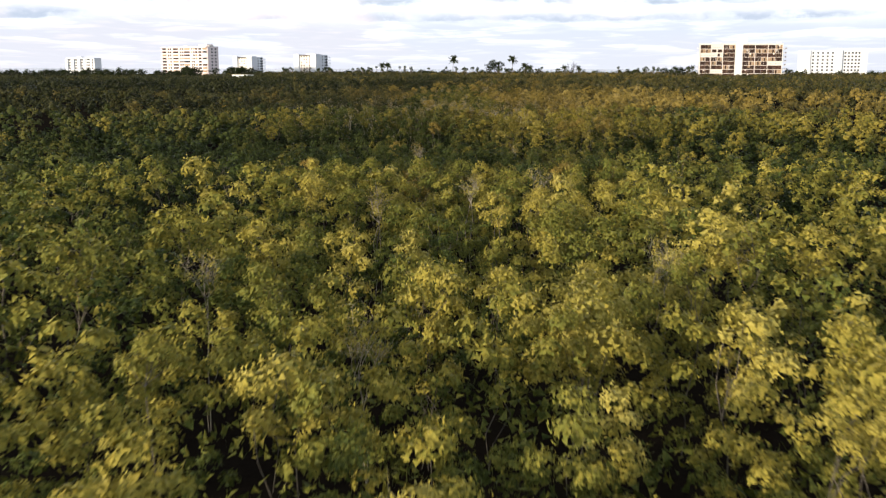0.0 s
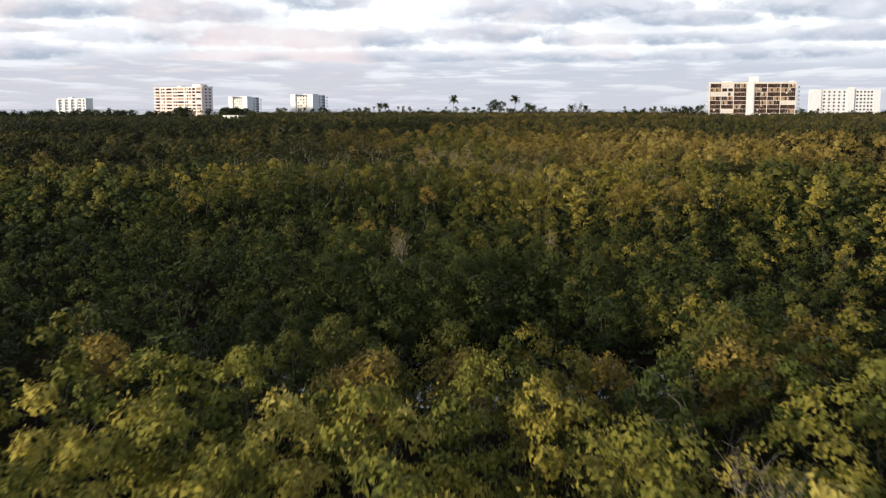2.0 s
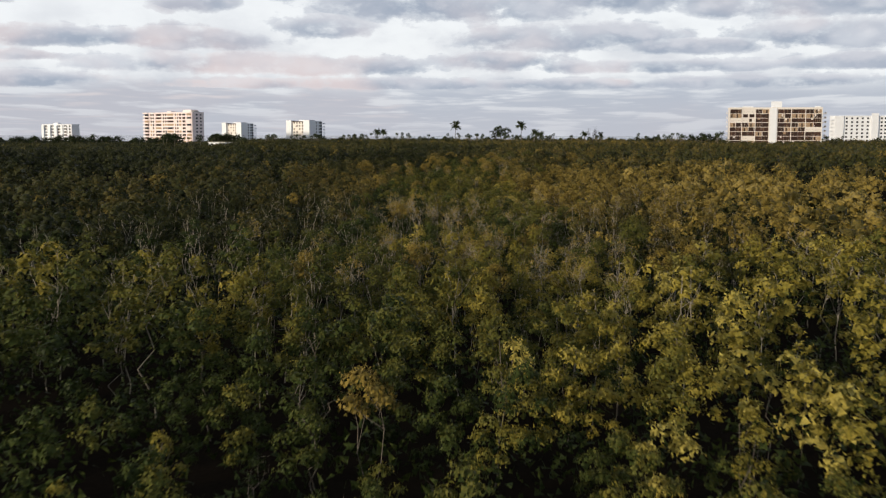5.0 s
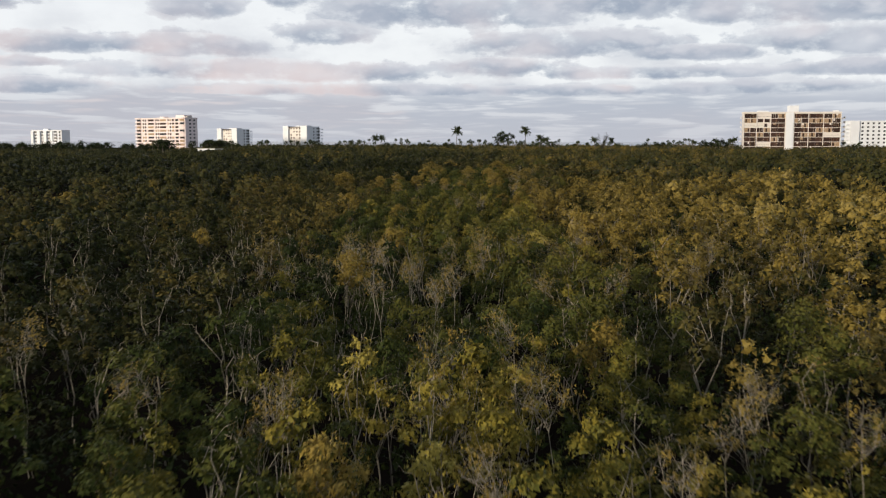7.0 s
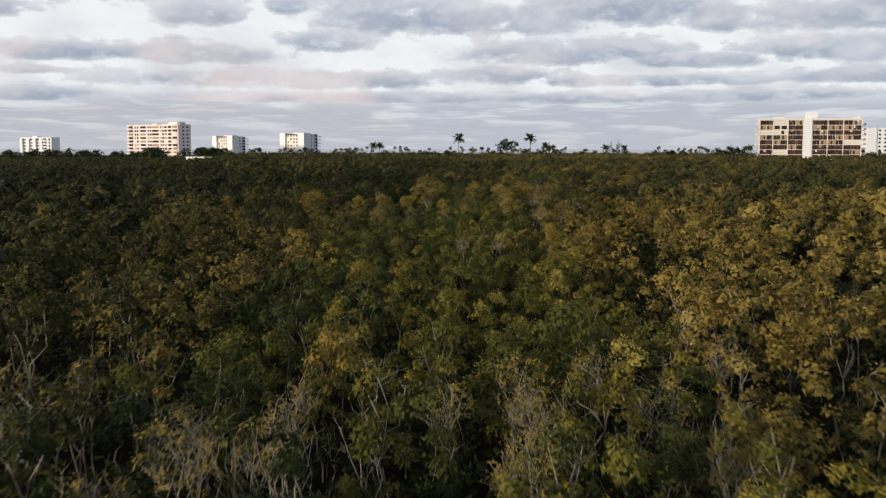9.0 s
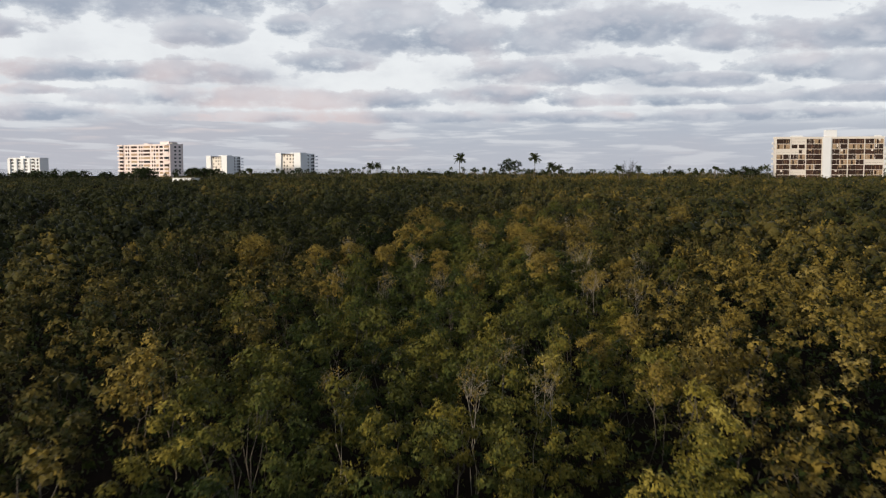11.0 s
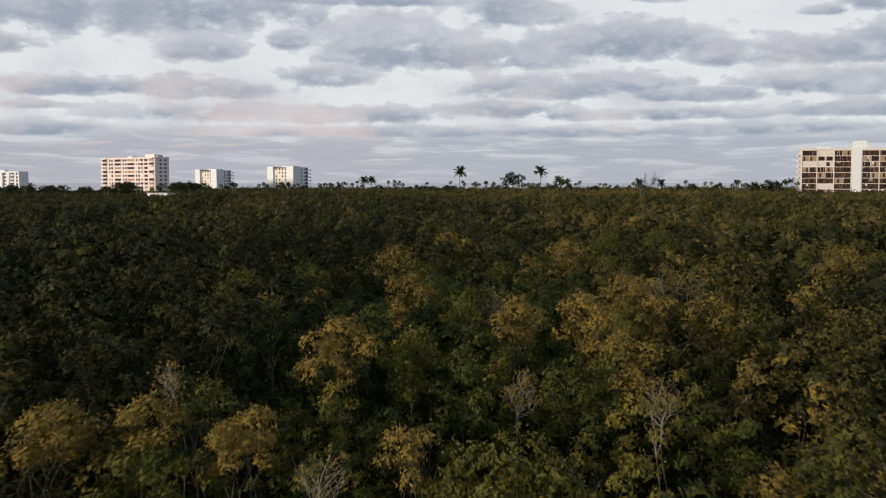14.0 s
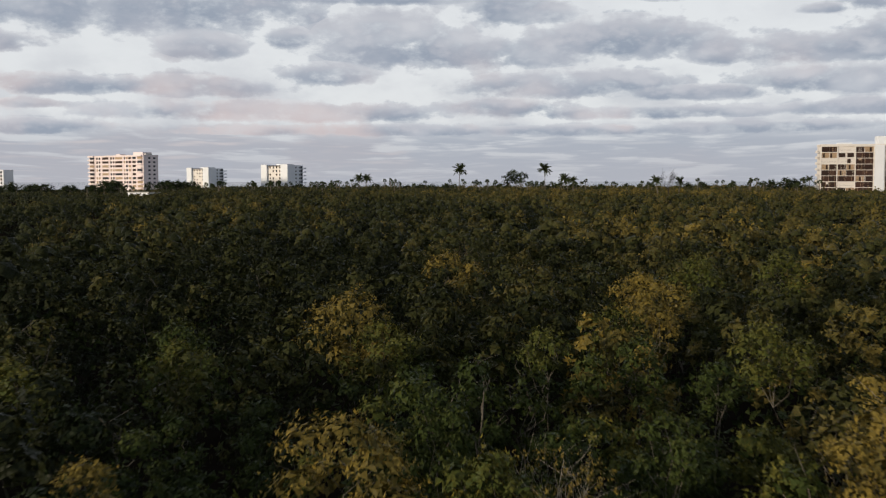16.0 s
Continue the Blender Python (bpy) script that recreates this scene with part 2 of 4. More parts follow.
SEA = material("calm_sea", (0.05, 0.07, 0.085), 0.08, grain=0.2, spread=0.1, stain=0.02)
CREAM = material("cream_stucco", (0.72, 0.68, 0.63), 0.85, grain=3, spread=0.06, stain=0.25)
PINK = material("pink_stucco", (0.80, 0.70, 0.68), 0.85, grain=3, spread=0.06, stain=0.25)
WHITE = material("white_stucco", (0.75, 0.775, 0.80), 0.85, grain=3, spread=0.05, stain=0.25)
TAN = material("tan_shutter", (0.36, 0.255, 0.155), 0.6, grain=8, spread=0.12)
BRONZE = material("bronze_screen", (0.036, 0.020, 0.015), 0.6, gloss=0.2, grain=8, spread=0.35, stain=0.6)
RUST = material("red_brown_screen", (0.060, 0.031, 0.022), 0.6, gloss=0.2, grain=8, spread=0.3, stain=0.6)
OLD_BARK = material("weathered_bark", (0.055, 0.048, 0.04), 0.9, gloss=0.1, grain=20, spread=0.3, stain=2)
GLASS = material("dark_window_glass", (0.035, 0.038, 0.045), 0.12, grain=2, spread=0.3)
ROOF = material("gravel_roof", (0.45, 0.42, 0.38), 0.9, grain=6, spread=0.15)

# ---------------- mesh helpers ----------------


def bm_box(bm, x0, y0, z0, x1, y1, z1):
    vs = [bm.verts.new(c) for c in ((x0, y0, z0), (x1, y0, z0), (x1, y1, z0), (x0, y1, z0), (x0, y0, z1), (x1, y0, z1), (x1, y1, z1), (x0, y1, z1))]
    for f in ((3, 2, 1, 0), (4, 5, 6, 7), (0, 1, 5, 4), (1, 2, 6, 5), (2, 3, 7, 6), (3, 0, 4, 7)):
        bm.faces.new([vs[i] for i in f])


def finish(name, bm, mat):
    me = bpy.data.meshes.new(name)
    bm.to_mesh(me)
    bm.free()
    me.materials.append(mat)
    return me


def part(name, bm, mat, parent, label=""):
    ob = new(name, finish(name, bm, mat) if isinstance(bm, bmesh.types.BMesh) else bm)
    ob.parent = parent
    if label:
        tagged(ob, label)
    return ob


def array_mesh(name, verts, faces, mat, leaf_tone=None):
    """A mesh from arrays of corners and faces of one corner count; a tone per corner tints the leaves."""
    k = faces.shape[1]
    me = bpy.data.meshes.new(name)
    me.vertices.add(len(verts))
    me.vertices.foreach_set("co", np.ascontiguousarray(verts, dtype=np.float32).ravel())
    me.loops.add(len(faces) * k)
    me.loops.foreach_set("vertex_index", np.ascontiguousarray(faces, dtype=np.int32).ravel())
    me.polygons.add(len(faces))
    me.polygons.foreach_set("loop_start", np.arange(0, len(faces) * k, k, dtype=np.int32))
    if leaf_tone is not None:
        layer = me.attributes.new("leaf_tone", "FLOAT", "POINT")
        layer.data.foreach_set("value", np.ascontiguousarray(leaf_tone, dtype=np.float32))
    me.materials.append(mat)
    me.polygons.foreach_set("use_smooth", np.ones(len(faces), dtype=bool))
    me.update(calc_edges=True)
    return me


def leaves(bases, ways, length, width, rng, corners=4, out=None):
    """Leaves, slightly folded diamonds or simple triangles, one at each base along its way."""
    n = len(bases)
    side = np.cross(ways, rng.normal(size=(n, 3)) if out is None else out)
    side /= np.linalg.norm(side, axis=1, keepdims=True) + 1e-9
    lift = np.cross(side, ways)
    L = length * rng.uniform(0.75, 1.25, (n, 1))
    Wd = width * rng.uniform(0.75, 1.25, (n, 1))
    if corners == 3:
        v = np.stack([bases - side * Wd * 0.5, bases + side * Wd * 0.5, bases + ways * L], 1)
    else:
        mid = bases + ways * L * 0.55 + lift * L * 0.08
        v = np.stack([bases, mid + side * Wd * 0.5, bases + ways * L, mid - side * Wd * 0.5], 1)
    return v.reshape(-1, 3)


GOLD = (1 + 5 ** 0.5) / 2
ICO = np.array([(-1, GOLD, 0), (1, GOLD, 0), (-1, -GOLD, 0), (1, -GOLD, 0), (0, -1, GOLD), (0, 1, GOLD),
                (0, -1, -GOLD), (0, 1, -GOLD), (GOLD, 0, -1), (GOLD, 0, 1), (-GOLD, 0, -1), (-GOLD, 0, 1)]) / math.sqrt(1 + GOLD ** 2)
ICO_FACES = []
for tri in itertools.combinations(range(12), 3):
    corners = ICO[list(tri)]
    if max(np.linalg.norm(corners - np.roll(corners, 1, 0), axis=1)) < 1.1 and corners[:, 2].mean() > -0.1:
        ICO_FACES.append(tri if np.dot(np.cross(corners[1] - corners[0], corners[2] - corners[0]), corners.sum(0)) > 0 else tri[::-1])
ICO_FACES = np.array(ICO_FACES)


def crown_shape(rng, rx, depth, lobes, tufts, per_tuft, leaf, wide=0.75, inner=60, inner_leaf=0.28, flat=0.9, top_light=0.12, inner_shade=0.05, splay=0.26, clumps=False):
    """Foliage of one tree: rounded lobes stacked to an uneven dome, set with tufts of leaves outside and with leaves
    inside that carry a painted inner shade; its top is at height 0.
    Returns the corners, the faces, each corner's tone offset and the lobes."""
    cs = [(rng.normal(scale=0.1) * rx, rng.normal(scale=0.1) * rx, -0.5 * rx * flat, rng.uniform(0.42, 0.54) * rx)]
    turn = rng.uniform(0, 6.28)
    for i in range(lobes - 1):
        a = turn + i * 2.4 + rng.uniform(-0.4, 0.4)
        down = (i + 0.5) / (lobes - 1)
        size = rng.uniform(0.34, 0.5) * rx
        r = rx * rng.uniform(0.4, 0.66) * (0.75 + 0.5 * math.sin(math.pi * min(1.0, down + 0.15)))
        cs.append((r * math.cos(a), r * math.sin(a), -size * flat - depth * (0.08 + 0.75 * down * rng.uniform(0.75, 1.1)), size))
    cs = np.array(cs)

    def shell(count, low, high):
        """Places on the lobes' outsides that no other lobe covers, and the way out from each."""
        k = count * 3
        pick = rng.choice(len(cs), k, p=cs[:, 3] ** 2 / (cs[:, 3] ** 2).sum())
        d = rng.normal(size=(k, 3))
        d[:, 2] = np.where(d[:, 2] < -0.5 * np.abs(rng.normal(size=k)), -d[:, 2], d[:, 2])
        d /= np.linalg.norm(d, axis=1, keepdims=True)
        at = cs[pick, :3] + d * cs[pick, 3:4] * rng.uniform(low, high, (k, 1)) * np.array((1, 1, flat))
        gap = np.linalg.norm(at[:, None] - cs[None, :, :3], axis=2) / cs[None, :, 3]
        free = np.where(gap.min(1) > 0.8 * low)[0][:count]
        return at[free], d[free]

    at, d = shell(tufts, 0.84, 1.14)
    n = len(at) * per_tuft
    # upward tufts yellower: young leaf tips, and painted light on crown tops
    tone = np.repeat(rng.normal(scale=0.07 * splay, size=len(at)) + np.clip(d[:, 2], -0.5, 0.8) * top_light, per_tuft)
    out = np.repeat(d + np.array((0, 0, 0.22)) + rng.normal(scale=splay, size=d.shape), per_tuft, 0) + rng.normal(scale=splay, size=(n, 3))
    w = np.cross(out, rng.normal(size=out.shape))
    w /= np.linalg.norm(w, axis=1, keepdims=True)
    w = w + np.repeat(d, per_tuft, 0) * 0.35 + np.array((0, 0, 0.3))
    w /= np.linalg.norm(w, axis=1, keepdims=True)
    v = leaves(np.repeat(at, per_tuft, 0) + rng.normal(scale=leaf * 0.55, size=(n, 3)), w, leaf, leaf * wide, rng, 3, out)
    leaf_tone = np.repeat(tone, 3)
    if inner:
        at, d = shell(inner, 0.7, 0.93)
        out = d + np.array((0, 0, 0.15)) + rng.normal(scale=0.24, size=d.shape)
        w = np.cross(out, rng.normal(size=out.shape))
        w /= np.linalg.norm(w, axis=1, keepdims=True)
        v = np.concatenate([v, leaves(at - w * inner_leaf * 0.4, w, inner_leaf, inner_leaf, rng, 3, out)])
        # inner leaves: painted top light, less the painted shade inside the crown
        leaf_tone = np.concatenate([leaf_tone, np.repeat(np.clip(d[:, 2], -0.5, 0.8) * top_light + rng.normal(scale=0.02, size=len(at)) - inner_shade, 3)])
    faces = np.arange(len(v)).reshape(-1, 3)
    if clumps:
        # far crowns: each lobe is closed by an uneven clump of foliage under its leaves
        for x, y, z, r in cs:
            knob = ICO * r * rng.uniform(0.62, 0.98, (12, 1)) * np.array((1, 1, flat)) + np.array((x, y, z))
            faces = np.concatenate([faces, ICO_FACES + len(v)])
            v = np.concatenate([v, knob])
            # clump tone painted: light on the upper side, shade below
            leaf_tone = np.concatenate([leaf_tone, ICO[:, 2] * top_light * 0.6 + rng.normal(scale=0.03, size=12) - inner_shade])
    return v, faces, leaf_tone, cs


def tube(points, radii, sides=5):
    """A tapered, bent branch as rings of corners and quads."""
    pts = np.array(points, float)
    way = np.gradient(pts, axis=0)
    way /= np.linalg.norm(way, axis=1, keepdims=True) + 1e-9
    ref = np.where(np.abs(way[:, 2:3]) > 0.9, np.array([[1.0, 0, 0]]), np.array([[0, 0, 1.0]]))
    u = np.cross(way, ref)
    u /= np.linalg.norm(u, axis=1, keepdims=True) + 1e-9
    v = np.cross(way, u)
    a = np.arange(sides) * 2 * math.pi / sides
    ring = pts[:, None] + (u[:, None] * np.cos(a)[None, :, None] + v[:, None] * np.sin(a)[None, :, None]) * np.array(radii)[:, None, None]
    idx = np.arange(len(pts) * sides).reshape(len(pts), sides)
    q = np.stack([idx[:-1], np.roll(idx[:-1], -1, 1), np.roll(idx[1:], -1, 1), idx[1:]], -1).reshape(-1, 4)
    return ring.reshape(-1, 3), q


def gather(tubes):
    vs, qs, n = [], [], 0
    for v, q in tubes:
        vs.append(v)
        qs.append(q + n)
        n += len(v)
    return np.concatenate(vs), np.concatenate(qs)


def bent(a, b, rng, steps=4, sway=0.08):
    a, b = np.array(a, float), np.array(b, float)
    t = np.linspace(0, 1, steps)[:, None]
    wob = rng.normal(scale=sway * np.linalg.norm(b - a), size=(steps, 3)) * np.sin(t * math.pi)
    return a + (b - a) * t + wob


def limbs_shape(rng, lobes, fork_z, stems=2, thick=0.035, twigs=3, twig_len=0.5, sides=5):
    """Stems from the ground that fork into a limb for each lobe, with thin twigs at the ends."""
    out = []
    forks = []
    for s in range(stems):
        a = rng.uniform(0, 6.3)
        foot = np.array((math.cos(a), math.sin(a), 0)) * rng.uniform(0.05, 0.3)
        foot[2] = -0.1
        top = np.array((rng.normal(scale=0.18), rng.normal(scale=0.18), fork_z * rng.uniform(0.85, 1.15)))
        out.append(tube(bent(foot, top, rng, 5, 0.05), np.linspace(thick, thick * 0.6, 5), sides))
        forks.append(top)
    for i, (x, y, z, r) in enumerate(lobes):
        f = forks[i % stems]
        end = np.array((x, y, z + r * 0.2))
        out.append(tube(bent(f, end, rng, 4, 0.1), np.linspace(thick * 0.55, thick * 0.25, 4), max(4, sides - 1)))
        for _ in range(twigs):
            d = rng.normal(size=3)
            d[2] = abs(d[2]) + 0.5
            d /= np.linalg.norm(d)
            s0 = f + (end - f) * rng.uniform(0.55, 1.0)
            out.append(tube(bent(s0, s0 + d * twig_len * rng.uniform(0.6, 1.3), rng, 3, 0.12), (thick * 0.24, thick * 0.16, thick * 0.06), 3))
    return gather(out)


# ---------------- ground and water ----------------
bm = bmesh.new()
bm.faces.new([bm.verts.new(c) for c in ((-3000, -400, 0), (3000, -400, 0), (3000, 1190, 0), (-3000, 1190, 0))])
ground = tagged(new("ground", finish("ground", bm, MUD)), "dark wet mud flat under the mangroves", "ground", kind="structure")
bm = bmesh.new()
bm.faces.new([bm.verts.new(c) for c in ((-4000, 1150, -0.6), (4000, 1150, -0.6), (4000, 4900, -0.6), (-4000, 4900, -0.6))])
tagged(new("water_sea", finish("water_sea", bm, SEA)), "calm pale sea beyond the shore", "sea", kind="structure")

POOL = (1.6, 63.1, 7.6, 2.8)   # centre and half sizes of the open water


def in_pool(x, y, grow=1.0):
    a = np.arctan2(y - POOL[1], x - POOL[0])
    w = 1 + 0.16 * np.sin(3 * a + 1) + 0.1 * np.sin(7 * a)
    return ((x - POOL[0]) / POOL[2]) ** 2 + ((y - POOL[1]) / POOL[3]) ** 2 < (w * grow) ** 2


bm = bmesh.new()
rim = []
for i in range(72):
    a = i / 72 * 2 * math.pi
    w = 1.1 + 0.16 * math.sin(3 * a + 1) + 0.1 * math.sin(7 * a)
    rim.append(bm.verts.new((POOL[0] + POOL[2] * w * math.cos(a), POOL[1] + POOL[3] * w * math.sin(a), 0.05)))
bm.faces.new(rim)
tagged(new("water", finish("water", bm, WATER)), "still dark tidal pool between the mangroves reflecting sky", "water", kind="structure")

# ---------------- the mangrove wood ----------------


def value_noise(x, y, size, seed):
    """Smooth noise from 0 to 1 over the plan."""
    g = np.random.default_rng(seed).random((64, 64))
    u, v = (x / size) % 64, (y / size) % 64
    i, j = u.astype(int), v.astype(int)
    fu, fv = u - i, v - j
    fu, fv = fu * fu * (3 - 2 * fu), fv * fv * (3 - 2 * fv)
    i2, j2 = (i + 1) % 64, (j + 1) % 64
    return (g[i, j] * (1 - fu) + g[i2, j] * fu) * (1 - fv) + (g[i, j2] * (1 - fu) + g[i2, j2] * fu) * fv


def edge_shift(x, y):
    """The edge between the low green growth round the pool and the taller wood beyond runs askew."""
    return y + 0.45 * np.clip(x, -6, 12) * np.interp(y, (72, 86, 104, 118), (0, 1, 1, 0))


def canopy_base(y):
    """The wood's mean height along the flight."""
    return np.interp(y, (0, 45, 52, 62, 75, 84, 90, 97, 140, 200, 225, 300, 700), (4.7, 4.7, 4.0, 2.7, 3.0, 2.5, 2.6, 4.3, 4.2, 4.3, 4.7, 4.9, 5.2))


def canopy_top(x, y):
    """How high the wood stands over the plan."""
    base = canopy_base(edge_shift(x, y))
    low = np.clip((-x / np.maximum(y, 50) - 0.17) / 0.08, 0, 1) * np.clip((y - 330) / 150, 0, 1)
    return base * (1 - 0.5 * low) + (value_noise(x, y, 7.0, 3) - 0.5) * 1.0


def foliage_tone(x, y):
    """0 deep green, 0.5 olive, 0.75 yellow: stretches of the wood differ."""
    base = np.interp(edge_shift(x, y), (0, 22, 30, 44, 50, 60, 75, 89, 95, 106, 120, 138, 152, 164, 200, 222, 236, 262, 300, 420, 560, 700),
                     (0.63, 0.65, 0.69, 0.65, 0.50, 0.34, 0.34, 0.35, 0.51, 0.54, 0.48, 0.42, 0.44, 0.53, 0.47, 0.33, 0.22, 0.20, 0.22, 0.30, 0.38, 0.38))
    # tone falls to the left of the flight line and rises to the right
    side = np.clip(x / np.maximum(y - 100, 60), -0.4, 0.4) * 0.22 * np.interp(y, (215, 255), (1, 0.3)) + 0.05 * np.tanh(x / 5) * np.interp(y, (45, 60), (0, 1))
    leaf_tone = base + side + (value_noise(x, y, 9.0, 5) - 0.5) * np.interp(y, (200, 260), (0.34, 0.22)) + (value_noise(x, y, 40.0, 6) - 0.5) * 0.18
    leaf_tone = leaf_tone - 0.15 * np.clip((-x - 2) / 5, 0, 1) * np.interp(y, (16, 32, 45, 60), (1, 0.6, 0.6, 0))
    leaf_tone = leaf_tone + 0.05 * np.clip(x / 6, 0, 1) * np.interp(y, (198, 208, 250, 270), (0, 1, 1, 0))
    leaf_tone = leaf_tone - 0.13 * np.clip((-x - 3) / 8, 0, 1) * np.interp(y, (225, 240, 300, 330), (0, 1, 1, 0))
    leaf_tone = leaf_tone - 0.10 * np.clip((3 - x) / 4, 0, 1) * np.interp(y, (124, 130, 150, 158), (0, 1, 1, 0)) - 0.10 * np.clip((-1 - x) / 4, 0, 1) * np.interp(y, (145, 152, 180, 190), (0, 1, 1, 0))
    leaf_tone = leaf_tone - 0.06 * np.clip((x - 2) / 4, 0, 1) * np.interp(y, (104, 112, 130, 138), (0, 1, 1, 0))
    return np.where(y > 60, np.clip(leaf_tone, 0.05, 0.69), leaf_tone)


def grid_places(x0, x1, y0, y1, step, rng):
    xs, ys = np.meshgrid(np.arange(x0, x1, step), np.arange(y0, y1, step * 0.9))
    x = xs.ravel() + rng.uniform(-0.36, 0.36, xs.size) * step
    y = ys.ravel() + rng.uniform(-0.36, 0.36, xs.size) * step
    return x, y


def scatter(shapes, x, y, top, leaf_tone, rng, spread=0.09, stem=False):
    """Copies of the shapes, each turned, sized and set in its place with its top at its height, as arrays."""
    vs, fs, ages, n = [], [], [], 0
    pick = np.arange(len(x)) % len(shapes)
    turn = rng.uniform(0, 6.283, len(x))
    shift = rng.normal(scale=spread, size=len(x))
    for k, (shape, faces, tone, tall) in enumerate(shapes):
        i = np.where(pick == k)[0]
        if not len(i):
            continue
        s = top[i] / tall
        c, sn = np.cos(turn[i]), np.sin(turn[i])
        wide = np.sqrt(s) * rng.uniform(0.8, 1.2, len(i)) * np.interp(y[i], (222, 244), (1.0, 1.42))
        v = np.empty((len(i), len(shape), 3), np.float32)
        v[:, :, 0] = (shape[None, :, 0] * c[:, None] - shape[None, :, 1] * sn[:, None]) * wide[:, None] + x[i, None]
        v[:, :, 1] = (shape[None, :, 0] * sn[:, None] + shape[None, :, 1] * c[:, None]) * wide[:, None] + y[i, None]
        v[:, :, 2] = shape[None, :, 2] * s[:, None] if stem else shape[None, :, 2] * wide[:, None] + top[i, None]
        vs.append(v.reshape(-1, 3))
        fs.append((faces[None] + (np.arange(len(i)) * len(shape))[:, None, None] + n).reshape(-1, faces.shape[1]))
        ages.append(((leaf_tone[i] + shift[i])[:, None] + tone[None]).ravel())
        n += len(i) * len(shape)
    return np.concatenate(vs), np.concatenate(fs), np.concatenate(ages)


def stuff(name, arrays, label, mat):
    v, f, leaf_tone = arrays
    return tagged(new(name, array_mesh(name, v, f, mat, leaf_tone)), label, "mangrove", kind="stuff")


def wood_shapes(rng, count, tall, stems=0, **kw):
    """Crowns, and if wanted the stems that carry them, for trees of one size."""
    crowns, wood = [], []
    for _ in range(count):
        v, f, tone, lobes = crown_shape(rng, **kw)
        crowns.append((v, f, tone, tall))
        if stems:
            tv, tf = limbs_shape(rng, lobes[:4] + np.array((0, 0, tall + 0.1, 0)), tall * 0.5, stems, 0.03, 2, 0.5, 3)
            wood.append((tv, tf, np.zeros(len(tv)), tall))
    return crowns, wood


# trees that stand out over the thicket: kind, and (across, along, crown radius) of each
STANDING = []
STANDING.append(("yellow", ((5.6, 13, 0.58), (7.3, 17.1, 0.76), (2.8, 20.3, 1.19), (9.4, 25.2, 0.73), (8, 28, 1.06), (4.4, 34.5, 0.52), (3.2, 37, 0.72), (-5.7, 38.7, 0.7), (6.1, 39.7, 0.5), (7.6, 40.7, 0.63), (1.3, 45.9, 0.5), (-1.8, 49.2, 0.95), (-7.2, 50, 0.65), (5.9, 50.7, 0.93), (8.3, 53, 0.87), (-4.9, 86.2, 0.51), (-1.6, 95.8, 0.7), (12.6, 97.4, 0.93), (1.7, 108.8, 0.5), (-5.3, 111.1, 0.6), (8.9, 115.7, 0.5),)))
STANDING.append(("yellow", ((-1.4, 117.1, 0.67), (10.5, 117.4, 0.54), (9.9, 140.7, 0.51), (-3.8, 142, 0.81), (9.3, 143.4, 0.58), (-12.6, 152.7, 0.6), (9.1, 161.9, 0.65), (-3.4, 168.7, 0.68), (5.4, 182.6, 0.63), (-8.5, 184.3, 0.93), (8.4, 188.5, 1.26), (4.6, 188.6, 0.63), (6.4, 192.4, 0.73), (10.1, 192.5, 0.5), (-5.5, 202.1, 0.64), (1.1, 204.5, 0.5), (6.8, 205.5, 0.5), (8.6, 207.6, 0.5), (-0.7, 208.9, 0.54), (5.5, 213.8, 0.66), (-4.3, 216.3, 0.67),)))
STANDING.append(("yellow", ((-1, 216.7, 0.66), (-6.4, 217.9, 0.78), (-8.5, 218.5, 0.71), (-13.3, 223.3, 1.22),)))
STANDING.append(("olive", ((-4.9, 15.3, 0.59), (-4, 20.3, 0.66), (5.6, 22.3, 0.52), (-9.6, 24.5, 1.08), (-8.4, 29.9, 0.96), (3.6, 32.4, 1.13), (-3.7, 36.3, 0.52), (7.8, 38.5, 1.22), (-5.7, 41.7, 0.72), (-2.9, 43.3, 0.6), (2.6, 44, 0.99), (-1.4, 44.5, 0.89), (-4.5, 44.5, 0.95), (8, 47.9, 1.09), (0.4, 48, 0.53), (-3.9, 48.1, 0.5), (-5.3, 48.9, 0.7), (2.3, 49.5, 0.5), (-2.7, 51.9, 0.55), (-0.1, 52.7, 0.75), (-4, 53.3, 0.59), (-0.3, 62.5, 1.38), (7.2, 75.8, 0.74), (9.6, 78.4, 0.67),)))
STANDING.append(("olive", ((7.1, 81.7, 0.59), (9.4, 85.8, 0.71), (-2.5, 109.4, 0.59), (1, 110.2, 0.72), (-3.6, 114.5, 0.5), (6.7, 118.9, 0.65), (9.4, 124.9, 0.79), (10.2, 129.3, 1.02), (4.6, 130.5, 0.95), (7.2, 136.9, 0.64), (5.4, 138.2, 0.52), (4.4, 141, 0.66), (-6.5, 149.9, 0.59), (10.6, 150.3, 1.01), (-5.2, 153.3, 0.71), (1.8, 156, 0.61), (5.9, 157, 0.63), (-0.1, 157.5, 0.89), (3.7, 158.5, 1.38), (0.8, 185.4, 0.67), (-5.5, 186.7, 1.3), (-0.6, 187.8, 0.82),)))
